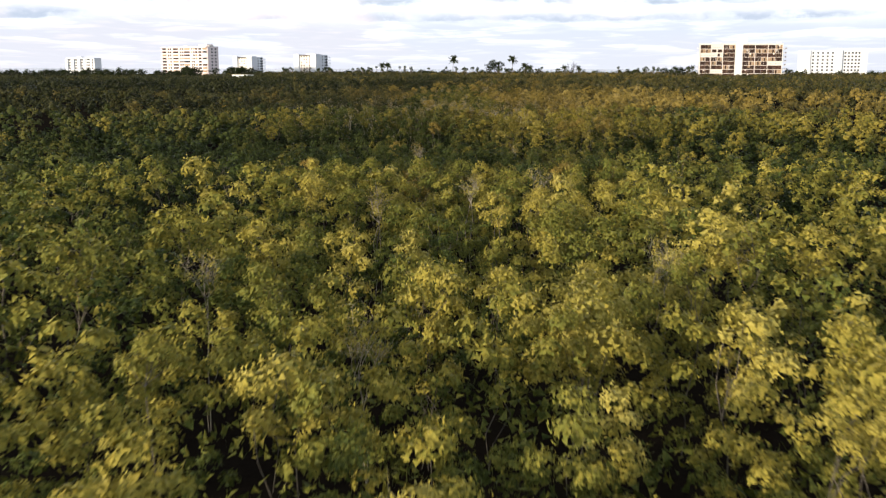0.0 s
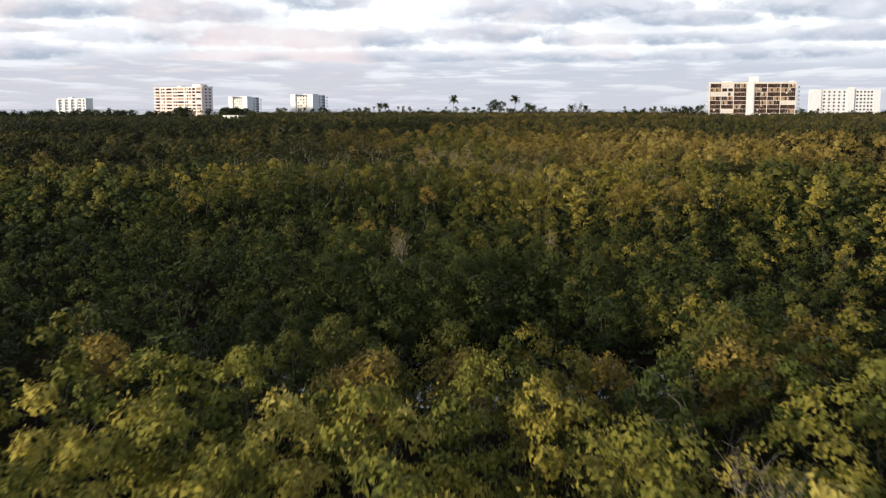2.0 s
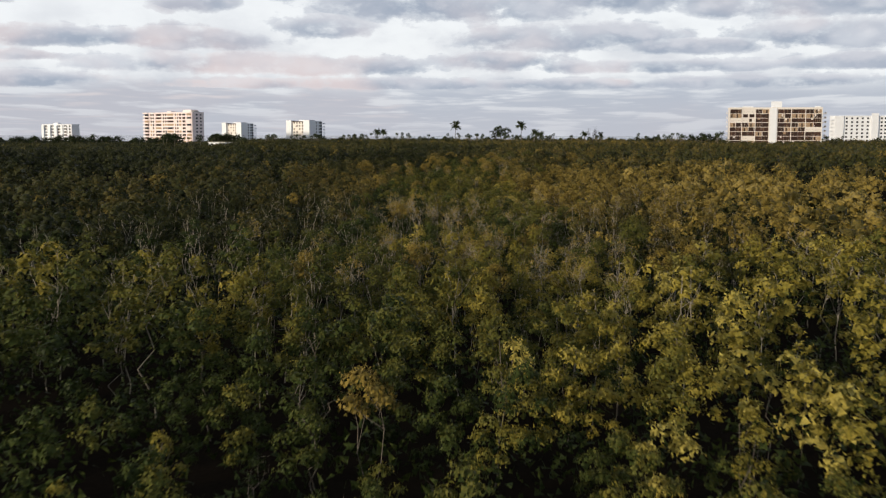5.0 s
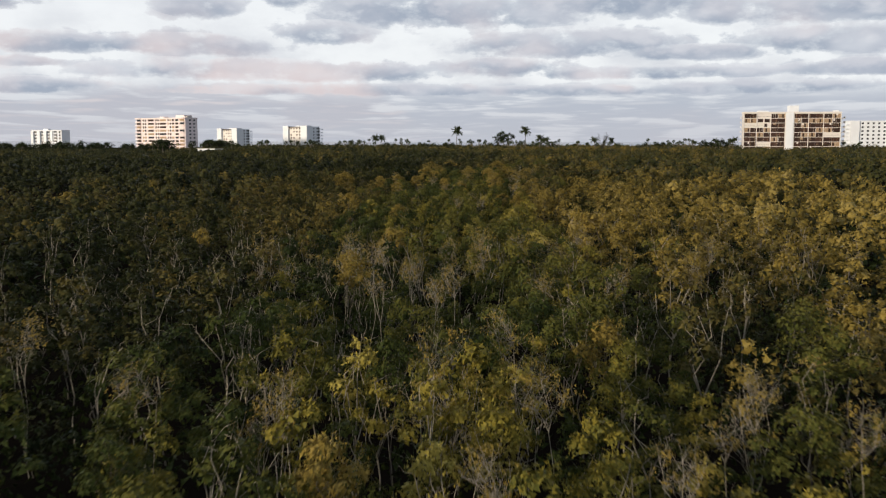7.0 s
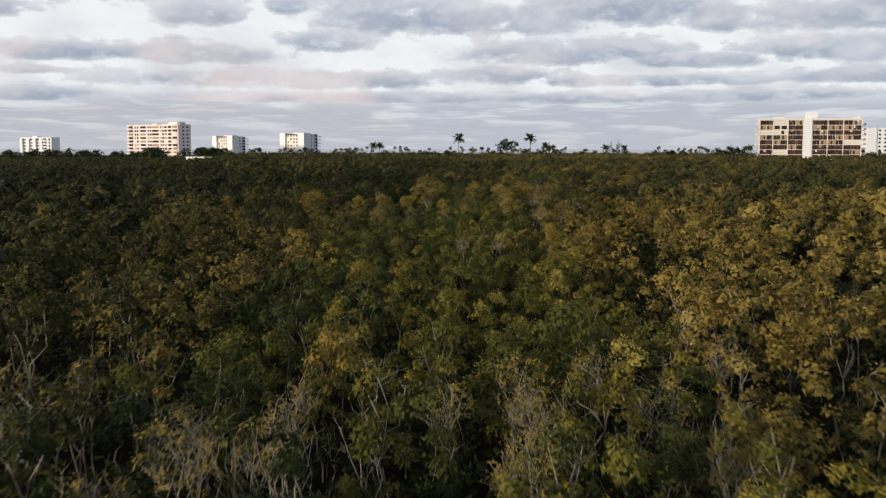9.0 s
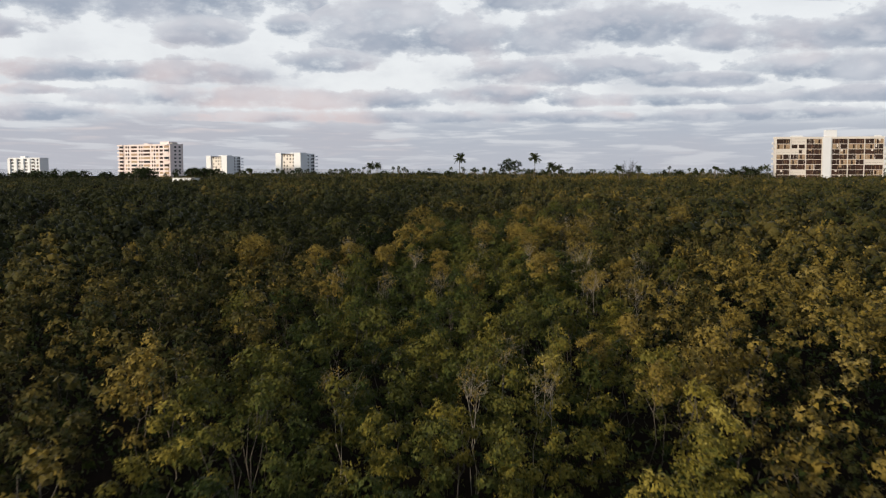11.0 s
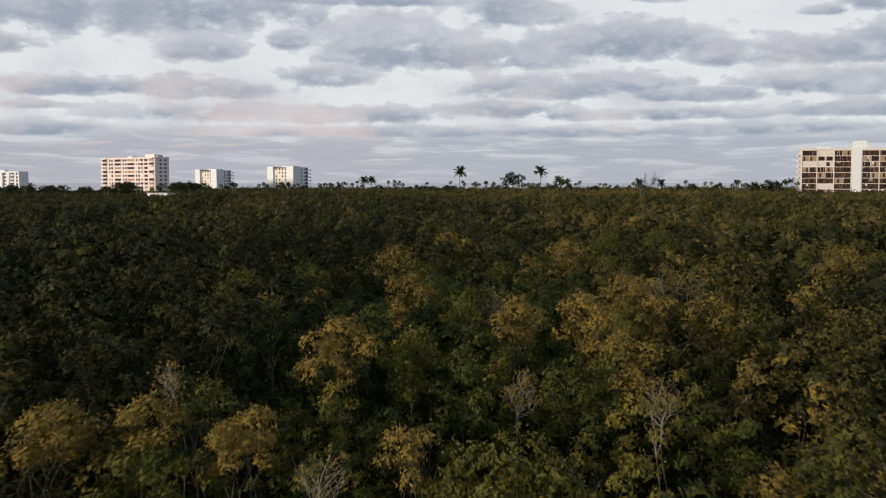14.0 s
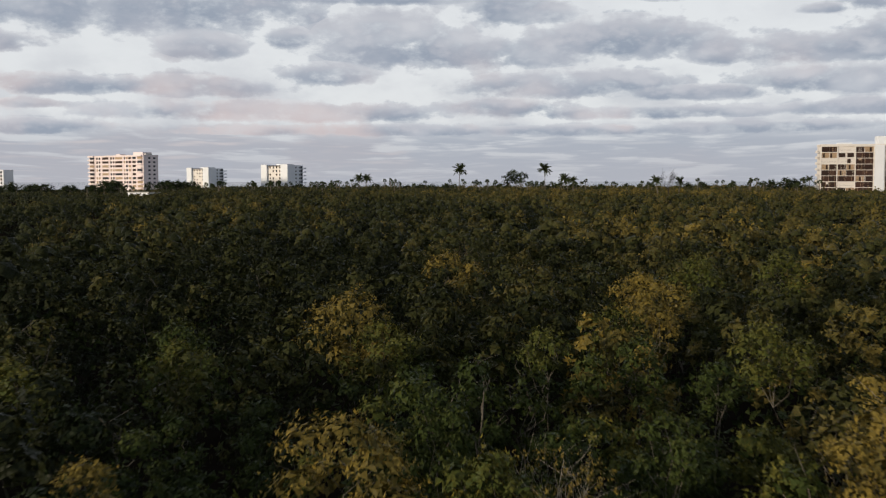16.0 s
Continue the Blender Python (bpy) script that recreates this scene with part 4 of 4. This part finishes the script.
def balcony_building():
    """The cream slab block with bronze-screened balconies."""
    b, L = stand("apartment_building", "cream concrete apartment block with bronze screened balconies beyond the mangroves", (169.8, 689), (223.5, 681))
    H, D, n = 24.6, 9.0, 9
    st = H / n
    block("wall", CREAM, b, (0, 1.3, 0, L, D, H))
    edges = [0, .133, .28, .431, .52, .67, .824, 1.0]
    for k in range(1, n + 1):
        z = k * st
        block("floor_slab", CREAM, b, (-0.05, 0, z - 0.24, L + 0.05, 1.29, z))
        if k < n:
            # end balconies, stepped round
            block("balcony", CREAM, b, (L + 0.06, 1.0, z - 0.3, L + 2.2, 8.6, z), (L + 2.2, 2.0, z - 0.3, L + 3.0, 7.6, z), (L + 2.85, 2.1, z + 0.01, L + 2.95, 7.5, z + 0.9))
            block("balcony", CREAM, b, (-1.5, 2.0, z - 0.25, -0.01, 6.0, z), (-1.45, 2.1, z + 0.01, -1.35, 5.9, z + 0.9))
    for e in edges:
        block("column", CREAM, b, (e * L - 0.2, -0.12, 0, e * L + 0.2, 1.28, H - 0.25))
    block("shaft", WHITE, b, (0.431 * L + 0.31, -0.5, 0, 0.52 * L - 0.31, 1.28, H + 0.6), label="blank white stair shaft")
    block("parapet", CREAM, b, (-0.3, -0.25, H + 0.01, L + 0.3, 0.15, H + 0.95), (-0.3, D - 0.2, H + 0.01, L + 0.3, D + 0.1, H + 0.95),
          (-0.3, 0.16, H + 0.01, 0.0, D - 0.21, H + 0.95), (L, 0.16, H + 0.01, L + 0.3, D - 0.21, H + 0.95))
    block("roof", ROOF, b, (0.01, 0.16, H + 0.01, L - 0.01, D - 0.21, H + 0.3))
    block("penthouse", WHITE, b, (0.47 * L, 2, H + 0.31, 0.57 * L, 8, H + 4.6))
    block("penthouse", WHITE, b, (0.15 * L, 3, H + 0.31, 0.26 * L, 7, H + 1.7))
    block("penthouse", WHITE, b, (0.94 * L, 3, H + 0.31, 0.99 * L, 7, H + 1.8))
    # fillings of the balconies, storey by storey from the top: D bronze screens, T tan shutters, C walled up, M mixed, W and V walled with windows
    rows = ("DCMDDM", "TWDMTM", "CVDMDD", "MMDDMM", "DMDMMC", "DDMDDD", "DCDDDM", "DMDDDD", "DDDDDD")
    bays = (0, 1, 2, 4, 5, 6)
    rng = random.Random(5)
    for r, row in enumerate(rows):
        z0 = H - (r + 1) * st + 0.01
        h = st - 0.26
        for c, bay in zip(row, bays):
            x0, x1 = edges[bay] * L + 0.21, edges[bay + 1] * L - 0.21
            w = (x1 - x0) / 2
            for j in range(2):
                m = {"D": RUST if rng.random() < 0.4 else BRONZE, "T": TAN, "C": CREAM, "M": (BRONZE, TAN)[(j + r + bay) % 2], "W": CREAM, "V": CREAM}[c]
                pane(b, m, x0 + j * w + 0.04, z0, w - 0.08, h, 0.3, name="window" if m is not CREAM else "panel")
                if c == "W" or (c == "V" and j):
                    pane(b, BRONZE, x0 + j * w + w * 0.12, z0 + 0.3, w * (0.76 if c == "W" else 0.4), h - 0.5, 0.18)
                elif c == "T" or m is TAN:
                    pane(b, BRONZE, x0 + j * w + w * rng.uniform(0.1, 0.6), z0 + 0.15, w * 0.22, h - 0.4, 0.2)
            # rail before each opening
            block("railing", BRONZE, b, (x0 + 0.02, 0.02, z0 + 0.9, x1 - 0.02, 0.07, z0 + 0.96))
            if c != "D":
                block("mullion", CREAM, b, (x0 + w - 0.09, 0.1, z0, x0 + w + 0.09, 0.24, z0 + h))
            if c in "DM":
                for q in sorted(rng.uniform(0.15, 1.85) for _ in range(3)):
                    block("mullion", TAN if c == "D" else CREAM, b, (x0 + q * w - 0.05, 0.16, z0, x0 + q * w + 0.05, 0.22, z0 + h))
                # a half drawn blind in some
                if rng.random() < 0.55:
                    q, drop = rng.uniform(0.05, 1.5), rng.uniform(0.3, 0.75)
                    block("blind", rng.choice((TAN, CREAM, RUST)), b, (x0 + q * w, 0.08, z0 + h * (1 - drop), x0 + (q + rng.uniform(0.15, 0.4)) * w, 0.13, z0 + h - 0.02))
        for j in range(3):
            pane(b, BRONZE, L + 0.01, z0 + 0.2, 2.2, h - 0.4, 1.6 + j * 2.4, True)


def pink_tower():
    b, L = stand("apartment_tower", "tall pale pink apartment tower with ribbon balconies above the treeline", (-285.8, 984), (-231.2, 945))
    H, D, n = 27.0, 13.0, 9
    st = H / n
    block("wall", PINK, b, (0, 0, 0, L, D, H))
    for k in range(1, n + 1):
        z = k * st
        block("floor_slab", PINK, b, (0.01, -0.22, z - 0.25, L * 0.90, -0.004, z + 0.12))
        block("balcony", PINK, b, (L * 0.88, -1.5, z - 0.3, L - 1.0, -0.23, z + 0.0), (L * 0.90, -2.0, z - 0.3, L - 3.0, -1.5, z), (L * 0.89, -1.45, z + 0.004, L - 1.1, -1.35, z + 0.85))
        block("balcony", PINK, b, (-0.5, -1.3, z - 0.3, L * 0.10, -0.23, z), (-0.45, -1.28, z + 0.004, L * 0.10 - 0.05, -1.2, z + 0.85))
    cols = ((0.01, 0.085), (0.135, 0.03), (0.18, 0.03), (0.25, 0.115), (0.40, 0.03), (0.445, 0.03), (0.49, 0.13), (0.645, 0.03), (0.69, 0.03), (0.735, 0.045), (0.805, 0.06), (0.89, 0.09))
    rng = random.Random(8)
    for k in range(n):
        for x, w in cols:
            if rng.random() < 0.1:
                continue
            pane(b, rng.choice((GLASS, BRONZE, BRONZE, TAN)), x * L, k * st + 0.8, w * L, st - 1.3)
        for y in (4.2, 8.6):
            pane(b, GLASS, L, k * st + 0.8, 1.9, 1.3, y, True)
    for f in (0.11, 0.24, 0.38, 0.65, 0.79):
        block("pier", PINK, b, (f * L - 0.3, -0.35, 0, f * L + 0.3, -0.225, H))
    block("parapet", PINK, b, (-0.2, -0.35, H + 0.004, L + 0.2, D + 0.2, H + 0.8))
    block("penthouse", PINK, b, (0.76 * L, 3, H + 0.81, 0.93 * L, 11, H + 2.9))
    block("penthouse", PINK, b, (0.42 * L, 4, H + 0.81, 0.5 * L, 9, H + 1.8))
    block("roof_box", ROOF, b, (L - 6, 4, H + 0.81, L - 2, 9, H + 1.9))


def strip_tower():
    b, L = stand("apartment_tower", "white apartment tower with dark window strips above the treeline", (-388, 1002), (-353.2, 984))
    H, D, n = 16.6, 9.0, 6
    st = H / n
    block("wall", WHITE, b, (0, 0, 0, L, D, H))
    block("parapet", WHITE, b, (-0.1, -0.3, H + 0.004, L + 0.1, D + 0.1, H + 0.7))
    for f, w in ((0.0, 0.08), (0.20, 0.1), (0.42, 0.1), (0.64, 0.08)):
        block("pier", WHITE, b, (f * L, -1.1, 0, (f + w) * L, -0.004, H - 0.3))
    rng = random.Random(3)
    for k in range(n):
        for x, w in ((0.09, 0.05), (0.15, 0.04), (0.31, 0.04), (0.36, 0.05), (0.53, 0.045), (0.585, 0.045), (0.74, 0.1), (0.91, 0.05)):
            pane(b, GLASS if rng.random() < 0.7 else BRONZE, x * L, k * st + 0.7, w * L, st - 1.0)
        block("balcony", WHITE, b, (0.73 * L, -1.3, k * st + 0.3, 0.86 * L, -0.004, k * st + 0.55), (0.73 * L, -1.28, k * st + 0.56, 0.86 * L, -1.18, k * st + 1.3))
    block("penthouse", WHITE, b, (0.3 * L, 3, H + 0.71, 0.45 * L, 7, H + 2.0))


def slab_tower(left, right, H, D, n):
    b, L = stand("apartment_tower", "white slab tower with recessed window grid and rear balconies", left, right)
    st = H / n
    block("wall", WHITE, b, (0.12 * L, 1.3, 0, 0.82 * L, D, H))
    block("recess_wall", CREAM, b, (0.23 * L, 1.2, 0, 0.735 * L, 1.29, H - 0.6), label="cream recessed wall")
    block("pier", WHITE, b, (0, -0.6, 0, 0.22 * L, 6, H + 0.9))
    block("pier", WHITE, b, (0.74 * L, -0.8, 0, L, 7, H + 1.1))
    block("wall", WHITE, b, (0.82 * L + 0.01, 7.01, 0, L - 0.4, D, H + 0.3))
    block("parapet", BRONZE, b, (0.22 * L + 0.01, 0.4, H - 0.5, 0.74 * L - 0.01, 1.19, H + 0.2))
    rng = random.Random(int(H))
    for k in range(n):
        z = k * st
        for j in range(4):
            if (j + k) % 5:
                pane(b, GLASS if (j + k) % 2 else BRONZE, (0.27 + 0.12 * j) * L, z + 0.75, 0.05 * L, st - 1.5, 1.2)
        for y in (9.0, D - 4.5):
            pane(b, GLASS, L - 0.4, z + 0.8, 1.3, 1.3, y, True)
        block("ledge", CREAM, b, (0.22 * L + 0.02, 0.9, z + 0.1, 0.74 * L - 0.02, 1.19, z + 0.55))
        block("balcony", WHITE, b, (L - 0.39, D - 3.0, z + 0.2, L + 3.4, D + 0.5, z + 0.5), (L + 3.2, D - 2.9, z + 0.51, L + 3.3, D + 0.4, z + 1.3))
        pane(b, GLASS, L - 0.38, z + 0.6, 2.4, st - 1.0, D - 2.8, True)
    block("penthouse", WHITE, b, (0.4 * L, 5, H + 0.004, 0.55 * L, 10, H + 1.3))


def shaft_block():
    b, L = stand("apartment_building", "long white apartment block with small windows and tall shafts", (296, 850), (349, 846))
    H, D, n = 22.9, 14.0, 8
    st = H / n
    block("wall", WHITE, b, (0, 0, 0, L, D, H))
    block("parapet", WHITE, b, (-0.1, -0.2, H + 0.004, L + 0.1, D + 0.1, H + 0.7))
    block("pier", WHITE, b, (0, -0.8, 0, 0.12 * L, -0.21, H + 0.7))
    block("shaft", WHITE, b, (0.51 * L, -1.2, 0, 0.61 * L, -0.21, H + 2.6), label="white shaft rising over the roof")
    block("pier", WHITE, b, (0.9 * L, -0.8, 0, L, -0.21, H + 0.9))
    for k in range(n):
        for x in (0.15, 0.225, 0.30, 0.375, 0.45, 0.645, 0.70, 0.755, 0.81, 0.86):
            pane(b, GLASS, x * L, k * st + 0.9, 1.5, 1.35)
        for y in (3.0, 8.0):
            pane(b, BRONZE, L, k * st + 0.6, 3.2, 1.9, y, True)
        block("balcony", WHITE, b, (-1.6, 3, k * st + 0.1, -0.01, 9, k * st + 0.4), (-1.55, 3.1, k * st + 0.41, -1.45, 8.9, k * st + 1.3))
        block("floor_slab", WHITE, b, (0.121 * L, -0.12, k * st + 0.1, 0.509 * L, -0.004, k * st + 0.35))


balcony_building()
pink_tower()


def low_shed():
    b, L = stand("shed", "low white flat-roofed shed half hidden behind the mangroves", (-143, 648), (-132, 642))
    block("wall", WHITE, b, (0, 0, 0, L, 6, 3.9))
    block("roof", ROOF, b, (-0.4, -0.4, 3.91, L + 0.4, 6.4, 4.2))
    for f in (0.12, 0.42, 0.7):
        pane(b, GLASS, f * L, 2.3, 1.6, 1.1)


low_shed()
strip_tower()
slab_tower((-237.6, 1084), (-214.4, 1069), 19.0, 17.0, 7)
slab_tower((-168.3, 1064), (-142.3, 1046), 21.2, 18.0, 7)
shaft_block()

# ---------------- palms and trees along the far edge ----------------


def frond_arrays(rng, length, pairs, droop, leaflet):
    """One feathered palm leaf: a thin arching rib with leaflets on both sides, pointing along x."""
    v, f = tube([(length * t, 0, length * (0.35 * t - droop * t * t)) for t in (0, 0.25, 0.5, 0.75, 1.0)], (0.05, 0.045, 0.04, 0.03, 0.015), 4)
    base, way = [], []
    for i in range(pairs):
        t = (i + 0.6) / pairs
        p = (length * t, 0, length * (0.35 * t - droop * t * t))
        for s in (-1, 1):
            base.append(p)
            way.append((0.55, s * 0.9, -0.25 - 0.3 * rng.random()))
    way = np.array(way)
    way /= np.linalg.norm(way, axis=1, keepdims=True)
    lv = leaves(np.array(base), way, leaflet, leaflet * 0.34, rng)
    return np.concatenate([v, lv]), np.concatenate([f, np.arange(len(lv)).reshape(-1, 4) + len(v)])


frond_rng = np.random.default_rng(41)
FRONDS = []
for droop in (0.35, 0.6, 0.9):
    fv, ff = frond_arrays(frond_rng, 3.1, 20, droop * 0.85, 0.9)
    FRONDS.append(array_mesh("frond", fv, ff, PALM_LEAF, np.full(len(fv), 0.3)))


def coconut_palm(x, y, top, crown, lean, label):
    palm = tagged(new("palm_tree"), label, "palm tree", "tall palms on the skyline")
    palm.location = (x, y, 0)
    rng = np.random.default_rng(int(x * 7 + y))
    h = top - crown * 0.45
    tv, tf = tube([(lean * t * t, 0, h * t - 0.1) for t in (0, 0.15, 0.4, 0.7, 1.0)], (0.3, 0.2, 0.17, 0.15, 0.13), 8)
    part("trunk", array_mesh("trunk", tv, tf, PALM_BARK), None, palm)
    for i in range(28):
        fr = part("frond", FRONDS[i % 3], None, palm)
        s = crown / 3.1 * rng.uniform(0.85, 1.1)
        fr.matrix_basis = pose(lean, 0, h, 0, rng.uniform(-70, 5) if i % 3 < 2 else rng.uniform(-10, 25), i * 137.5) @ Matrix.Scale(s, 4)
    return palm


coconut_palm(0.2, 722, 15.7, 3.4, 0.5, "tall slender coconut palm rising over the treeline")
coconut_palm(43.4, 718, 15.8, 3.4, -0.4, "tall coconut palm with full crown over the treeline")
coconut_palm(49.5, 690, 10.8, 2.9, 0.5, "broad short palm rooted in the far scrub")
coconut_palm(52.8, 676, 9.8, 2.4, -0.6, "short leaning palm rooted in the far scrub")
coconut_palm(57.5, 508, 9.6, 1.7, -0.8, "small windblown palm beside a bare tree")
coconut_palm(64.0, 512, 9.3, 1.5, 0.5, "small palm beside a bare tree")
coconut_palm(-48.0, 735, 11.0, 2.7, 0.3, "short palm standing in the far scrub")
coconut_palm(-51.4, 735, 11.2, 2.7, -0.3, "short palm standing in the far scrub")
coconut_palm(163.2, 694, 9.4, 1.8, 0.3, "short palm beside the balcony building")
coconut_palm(166.6, 694, 10.1, 1.9, -0.3, "short palm beside the balcony building")

# cabbage palms: round heads on thin stems
head_rng = np.random.default_rng(43)
HEADS = []
for _ in range(3):
    d = head_rng.normal(size=(34, 3))
    d[:, 2] = d[:, 2] * 0.6 + 0.25
    d /= np.linalg.norm(d, axis=1, keepdims=True)
    fan = leaves(np.repeat(d * 0.5, 3, 0), (lambda w: w / np.linalg.norm(w, axis=1, keepdims=True))(np.repeat(d, 3, 0) + head_rng.normal(scale=0.3, size=(102, 3))), 1.05, 0.4, head_rng)
    HEADS.append(array_mesh("crown", fan, np.arange(len(fan)).reshape(-1, 4), PALM_LEAF, np.full(len(fan), 0.15)))
stem_v, stem_f = tube([(0, 0, -0.1), (0.1, 0, 3), (0, 0, 6.0)], (0.22, 0.17, 0.15), 6)
STEM = array_mesh("trunk", stem_v, stem_f, PALM_BARK)


def cabbage_palm(x, y, top, i):
    palm = tagged(new("cabbage_palm"), "small round headed cabbage palm on the far skyline", "palm tree", "cabbage palms along the skyline")
    palm.matrix_world = pose(x, y, 0, 0, 0, i * 77)
    t = part("trunk", STEM, None, palm)
    t.scale = (1, 1, (top - 0.9) / 6.0)
    c = part("crown", HEADS[i % 3], None, palm)
    c.location = (0, 0, top - 0.75)
    c.scale = (0.78, 0.78, 0.78)
    return palm


edge_rng = random.Random(17)
for i in range(160):
    bearing = edge_rng.uniform(-0.30, 0.36)
    yy = edge_rng.uniform(600, 800)
    gap = 0.09 < bearing < 0.13
    if bearing < -0.27 or (bearing < -0.17 and i % 4) or (0.235 < bearing < 0.34 and yy < 705):
        continue
    cabbage_palm(bearing * yy, yy, (-2.0 if bearing < -0.17 else 0.0) + edge_rng.uniform(7.0, 9.0) + (0.8 if edge_rng.random() < 0.25 else 0) - (0.8 if gap else 0), i)

# broadleaf trees of the hammocks
hammock_rng = np.random.default_rng(47)
BROAD = []
for _ in range(3):
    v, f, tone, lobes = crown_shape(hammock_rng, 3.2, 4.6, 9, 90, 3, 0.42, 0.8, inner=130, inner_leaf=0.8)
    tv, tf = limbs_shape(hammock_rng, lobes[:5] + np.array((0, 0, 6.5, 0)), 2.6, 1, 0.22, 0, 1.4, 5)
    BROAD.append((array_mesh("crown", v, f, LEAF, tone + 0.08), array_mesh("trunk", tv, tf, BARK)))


def broadleaf(x, y, r, top, i, label="dark rounded broadleaf tree at the far edge of the mangroves"):
    tree = tagged(new("broadleaf_tree"), label, "tree", "hammock trees at the far edge")
    tree.matrix_world = pose(x, y, 0, 0, 0, i * 71)
    s = r / 3.2
    part("trunk", BROAD[i % 3][1], None, tree).scale = (s, s, top / 6.7)
    leafage = part("crown", BROAD[i % 3][0], None, tree)
    leafage.location = (0, 0, top)
    leafage.scale = (s, s, s)


n = 0
for x, y, r, top in ((145, 683, 4.0, 9.4), (151, 683, 4.6, 10.2), (156.5, 685, 4.0, 9.6), (32, 850, 4.4, 13.8), (35.5, 852, 5.0, 15.8), (39.5, 850, 4.2, 14.2)):
    broadleaf(x, y, r, top, n)
    n += 1
for i in range(70):
    bearing = edge_rng.uniform(-0.46, -0.20)
    yy = edge_rng.uniform(840, 925)
    broadleaf(bearing * yy, yy, edge_rng.uniform(4, 6.5), edge_rng.uniform(5.0, 6.9) + 1.2 * (abs(bearing + 0.335) < 0.03) + 2.5 * (bearing > -0.27), n)
    n += 1
for i in range(60):
    bearing = edge_rng.uniform(-0.2, 0.46)
    yy = edge_rng.uniform(760, 900)
    broadleaf(bearing * yy, yy, edge_rng.uniform(3.5, 5.5), edge_rng.uniform(5.2, 7.6), n)
    n += 1


def bare_tree(x, y, top):
    tree = tagged(new("bare_tree"), "leafless grey tree with fine wispy branches above the scrub", "tree")
    tree.location = (x, y, 0)
    rng = np.random.default_rng(53)
    lobes = [(rng.uniform(-2.6, 2.6), rng.uniform(-2, 2), top * rng.uniform(0.7, 0.93), 0.8) for _ in range(14)]
    v, f = limbs_shape(rng, lobes, top * 0.5, 3, 0.085, 12, 1.4, 4)
    part("trunk", array_mesh("trunk", v, f, OLD_BARK), None, tree)


bare_tree(60.5, 509, 12.8)
